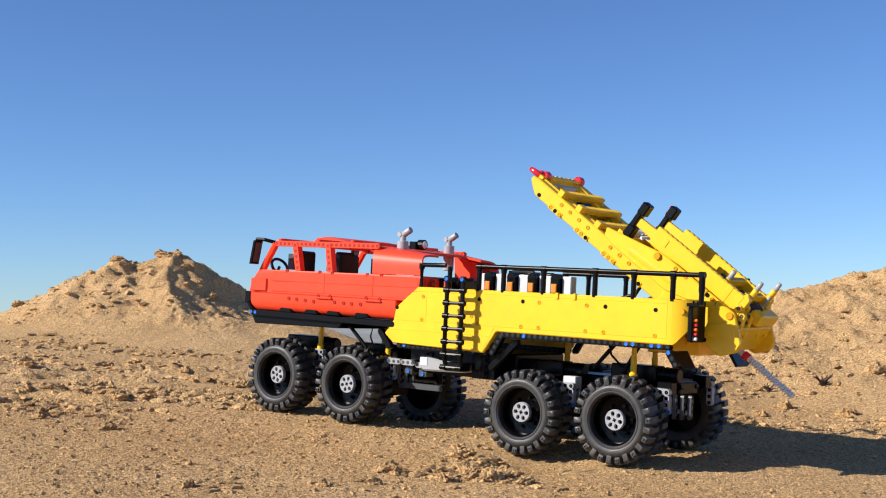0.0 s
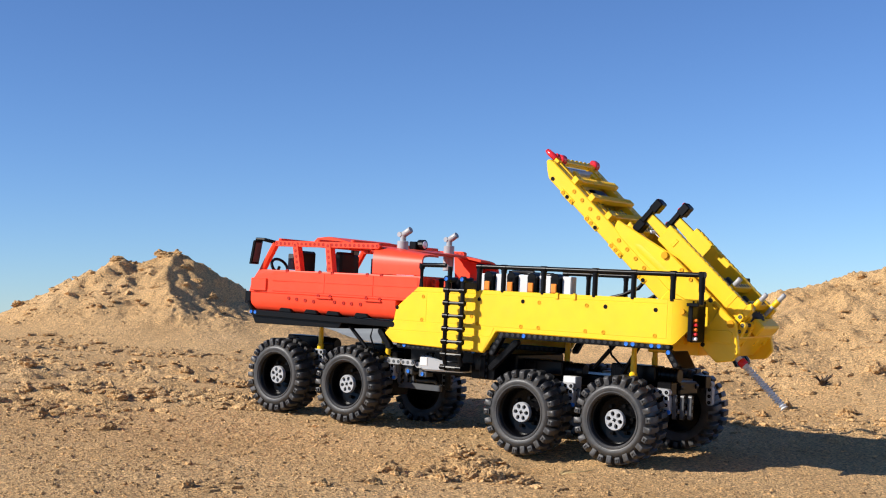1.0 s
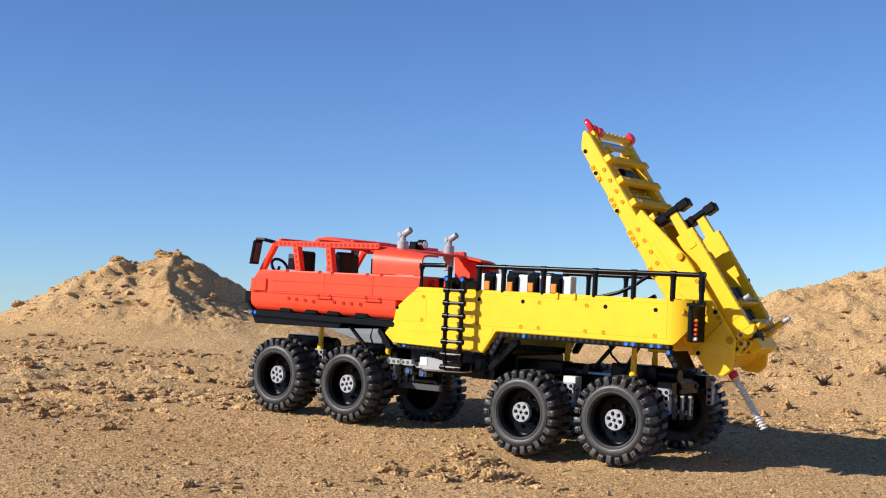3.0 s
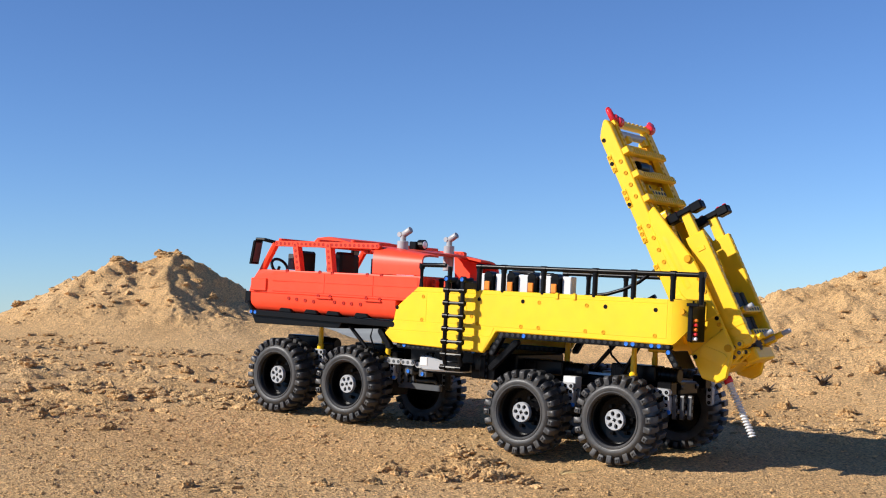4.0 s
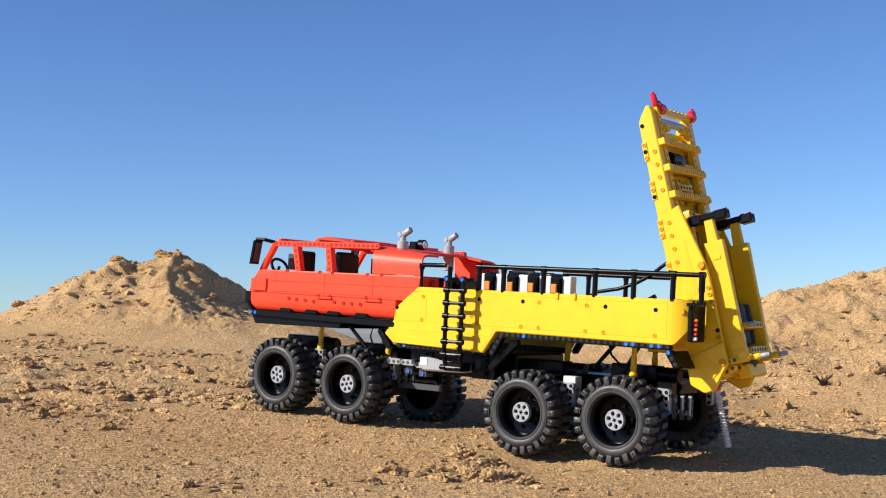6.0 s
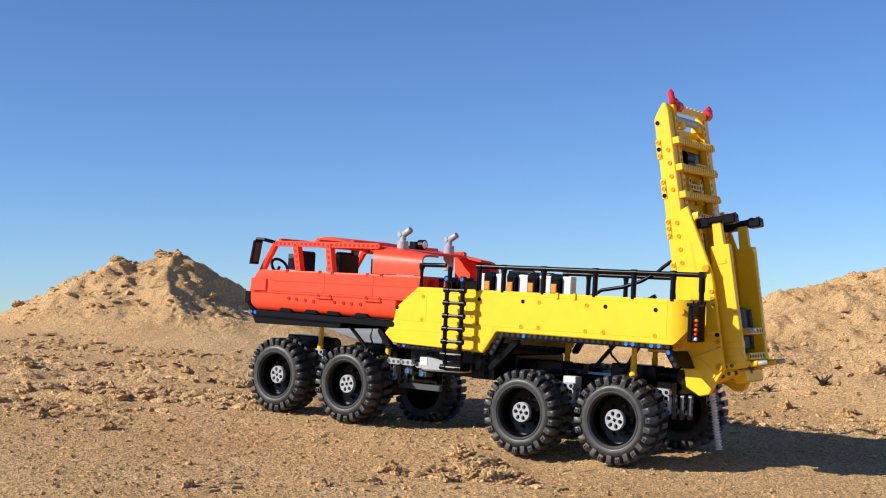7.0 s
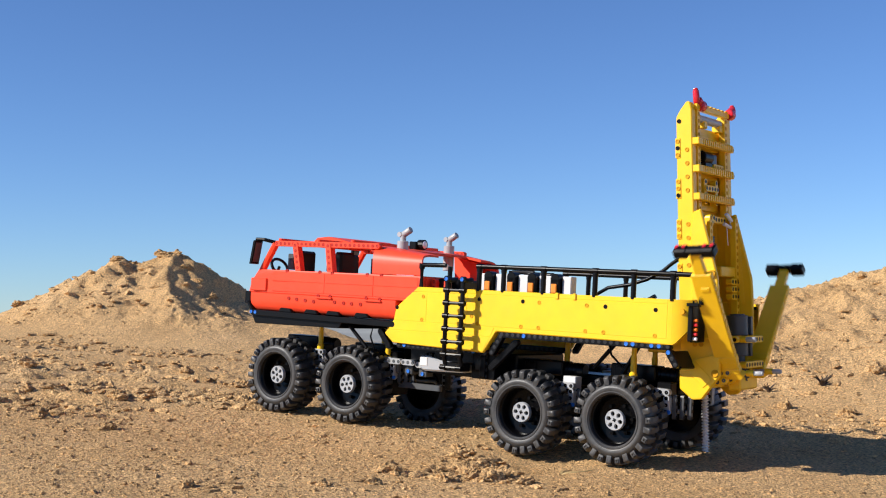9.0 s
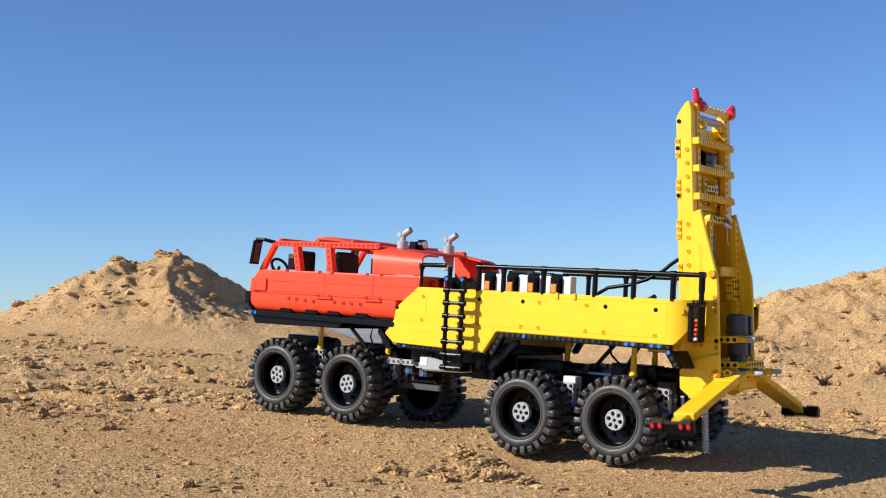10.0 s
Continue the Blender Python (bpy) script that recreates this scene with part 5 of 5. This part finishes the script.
    bm = bmesh.new()
    lathe(bm, [(0.0020, -0.004), (0.0085, -0.004), (0.0085, 0.004), (0.0020, 0.004)], 24)
    for k in range(16):
        box(bm, 0.0080, 0.0100, -0.0038, 0.0038, -0.0009, 0.0009, 0.0002, Matrix.Rotation(2 * pi * k / 16, 4, "Y"))
    bmesh.ops.transform(bm, matrix=Matrix.Translation((0.0740, -0.0100, -0.0560)) @ Matrix.Rotation(0.5, 4, "Z"), verts=bm.verts[:])
    part("gear", bm, DGREY, mast, "dark grey drive gear", smooth_ang=30)
    # hinge rods
    for y in (LEG_N[1], LEG_F[1]):
        bm = bmesh.new()
        cyl(bm, (0.0620, y, LEG_N[2]), (0.1135, y, LEG_N[2]), 0.0024, 12)
        part("hinge_rod", bm, LGREY, mast, smooth_ang=40)
    for y in (LEG_N[1], LEG_F[1]):
        bm = bmesh.new()
        cyl(bm, (0.0940, y, LEG_N[2]), (0.1030, y, LEG_N[2]), 0.0038, 12, w=0.0006)
        part("hinge_sleeve", bm, YEL, mast, smooth_ang=40)
        bm = bmesh.new()
        cyl(bm, (0.1030, y, LEG_N[2]), (0.1125, y, LEG_N[2]), 0.0030, 12, w=0.0006)
        part("hinge_cap", bm, LGREY, mast, smooth_ang=40)
    bm = bmesh.new()
    cyl(bm, (0.0880, -0.0300, -0.0147), (0.1010, -0.0300, -0.0147), 0.0032, 12, w=0.0006)
    part("pivot_stub", bm, LGREY, mast, smooth_ang=40)
    # drill string
    bm = bmesh.new()
    cyl(bm, (0.0235, 0, -0.0600), (0.0235, 0, -0.0860), 0.0040, 12)
    n, turns = 18 * 12, 18
    z0, z1 = -0.0850, -0.1500
    rings = []
    for k in range(n + 1):
        f = k / n
        rings.append([])
        for j in range(12):
            ph = 2 * pi * j / 12
            rr = 0.0036 + 0.0012 * max(-0.6, cos(ph - 2 * pi * turns * f))
            rings[-1].append((0.0235 + rr * cos(ph), rr * sin(ph), z0 + (z1 - z0) * f))
    loft(bm, rings)
    part("drill_bit", bm, WHITE, mast, "light grey ribbed drill bit", smooth_ang=60)
    bm = bmesh.new()
    cyl(bm, (0.0235, 0, -0.0740), (0.0235, 0, -0.0820), 0.0055, 12, w=0.0005)
    part("drill_chuck", bm, LAMP_RED, mast, smooth_ang=40)
    # red top lamps
    for y, o, up in ((-0.0330, -1, 0.0175), (0.0530, 1.5, 0.0110)):
        bm = bmesh.new()
        cyl(bm, (0.0400, y - 0.005, 0.2625), (0.0400, y + 0.005, 0.2625), 0.0066, 14, w=0.001)
        cyl(bm, (0.0395, y, 0.2640), (0.0385, y + o * 0.007, 0.2690), 0.0056, 14, w=0.001)
        cyl(bm, (0.0385, y + o * 0.008, 0.2650), (0.0375, y + o * 0.009, 0.2635 + up), 0.0044, 12, r1=0.0038, w=0.0010)
        cyl(bm, (0.0375, y + o * 0.009, 0.2630 + up), (0.0373, y + o * 0.009, 0.2655 + up), 0.0030, 12, w=0.0008)
        part("mast_lamp", bm, LAMP_RED, mast, "translucent red mast-top lamp", smooth_ang=40)
    # hydraulic hose from the deck
    bm = bmesh.new()
    tube(bm, [(0.0210, 0.004, 0.0980), (0.0160, 0.004, 0.0905), (0.0090, 0.003, 0.0850), (0.0000, 0.002, 0.0825), HOSE_JOINT], 0.0024, 8)
    part("hose_end", bm, BLACK, mast)
    return mast


LEG_N = (0.0775, -0.0420, -0.0530)
LEG_F = (0.0785, 0.0150, -0.0535)


def mast_pose(lean):
    return (Matrix.Translation((0.5766, 0.0, 0.1609)) @ Matrix.Rotation(-0.0042, 4, "Z") @ Matrix.Rotation(0.0194, 4, "X") @ Matrix.Rotation(radians(lean), 4, "Y")
            @ Matrix.Translation((-0.005, 0, 0)))


mast = build_mast()


def build_leg(sgn, hinge):
    """A folding outrigger; its origin is the hinge and it stands upright when folded."""
    at = Matrix.Translation(hinge)
    bm = bmesh.new()
    yo = sgn * 0.004
    prism(bm, [(-0.0140, -0.0040), (0.0120, -0.0040), (0.0180, 0.0030), (0.0120, 0.0060), (0.0120, 0.1400), (-0.0120, 0.1400), (-0.0140, 0.0060)], yo - 0.004, yo + 0.004, 0.0008)
    prism(bm, [(-0.0070, 0.1390), (0.0060, 0.1390), (0.0050, 0.1680), (-0.0060, 0.1680)], yo - 0.0035, yo + 0.0035, 0.0008)
    box(bm, -0.0040, 0.0060, yo + sgn * 0.0038 - 0.001, yo + sgn * 0.0038 + 0.001, 0.118, 0.123, 0.0004)
    for k in range(16):
        z = 0.008 + 0.008 * k
        box(bm, 0.0118, 0.0126, yo - 0.0026, yo + 0.0026, z, z + 0.005, 0.0003)
    for z in (0.020, 0.004):
        box(bm, -0.0125, 0.0125, yo - 0.0045, yo + 0.0045, z, z + 0.0075, 0.0006)
    leg = part("outrigger", bm, YEL, mast, "yellow folding outrigger leg", at=at)
    bm = bmesh.new()
    box(bm, -0.0240, 0.0240, yo - 0.0060, yo + 0.0060, 0.1665, 0.1735, 0.0012)
    for x0 in (-0.0240, 0.0080):
        box(bm, x0, x0 + 0.0160, yo - 0.0068, yo + 0.0068, 0.1630, 0.1742, 0.0014)
    pad = part("foot_pad", bm, BLACK, mast, "black plastic outrigger foot", at=at)
    pegs = []
    for x in (-0.0205, -0.0120, 0.0120, 0.0205):
        bm = bmesh.new()
        cyl(bm, (x, yo - sgn * 0.002, 0.1738), (x, yo - sgn * 0.002, 0.1756), 0.0027, 12, w=0.0006)
        pegs.append(part("red_peg", bm, LAMP_RED, mast, "red peg in the outrigger foot", at=at))
    return [leg, pad] + pegs


leg_near = build_leg(-1, LEG_N)
leg_far = build_leg(1, LEG_F)


# ---------------------------------------------------------------- what moves
def motions():
    leans = [(0.0, -54.0), (0.5, -50.6), (1.0, -47.4), (1.5, -43.9), (2.0, -40.9), (2.5, -37.5), (4.0, -27.45), (4.5, -24.05), (5.0, -20.9),
             (5.5, -17.4), (7.0, -10.0), (7.5, -6.3), (8.0, -3.45), (8.1, -3.4), (10.0, -3.4)]
    walk(mast, [(t, mast_pose(a)) for t, a in leans])
    # the hose over the deck is drawn along by the mast
    rows = []
    for t, a in leans:
        end = mast_pose(a) @ Vector(HOSE_JOINT)
        d = end - Vector(HOSE_FOOT)
        rows.append((t, Matrix.Translation(end) @ Matrix.Rotation(-atan2(d.z, d.x), 4, "Y")))
    walk(swing_hose, rows)
    near = [(0.0, 0), (8.5, 0), (8.6, 1), (8.8, 9), (9.0, 34.5), (9.2, 51), (9.4, 65), (9.6, 78), (9.8, 92.5), (10.0, 105.5)]
    far = [(0.0, 3), (8.5, 3), (8.6, 6), (8.8, 13), (9.0, 41.5), (9.2, 56.5), (9.4, 70.5), (9.6, 83), (9.8, 96), (10.0, 108.5)]
    for pieces, hinge, sgn, opens in ((leg_near, LEG_N, 1, near), (leg_far, LEG_F, -1, far)):
        for ob in pieces:
            walk(ob, [(t, Matrix.Translation(hinge) @ Matrix.Rotation(radians(sgn * a), 4, "X")) for t, a in opens])


motions()
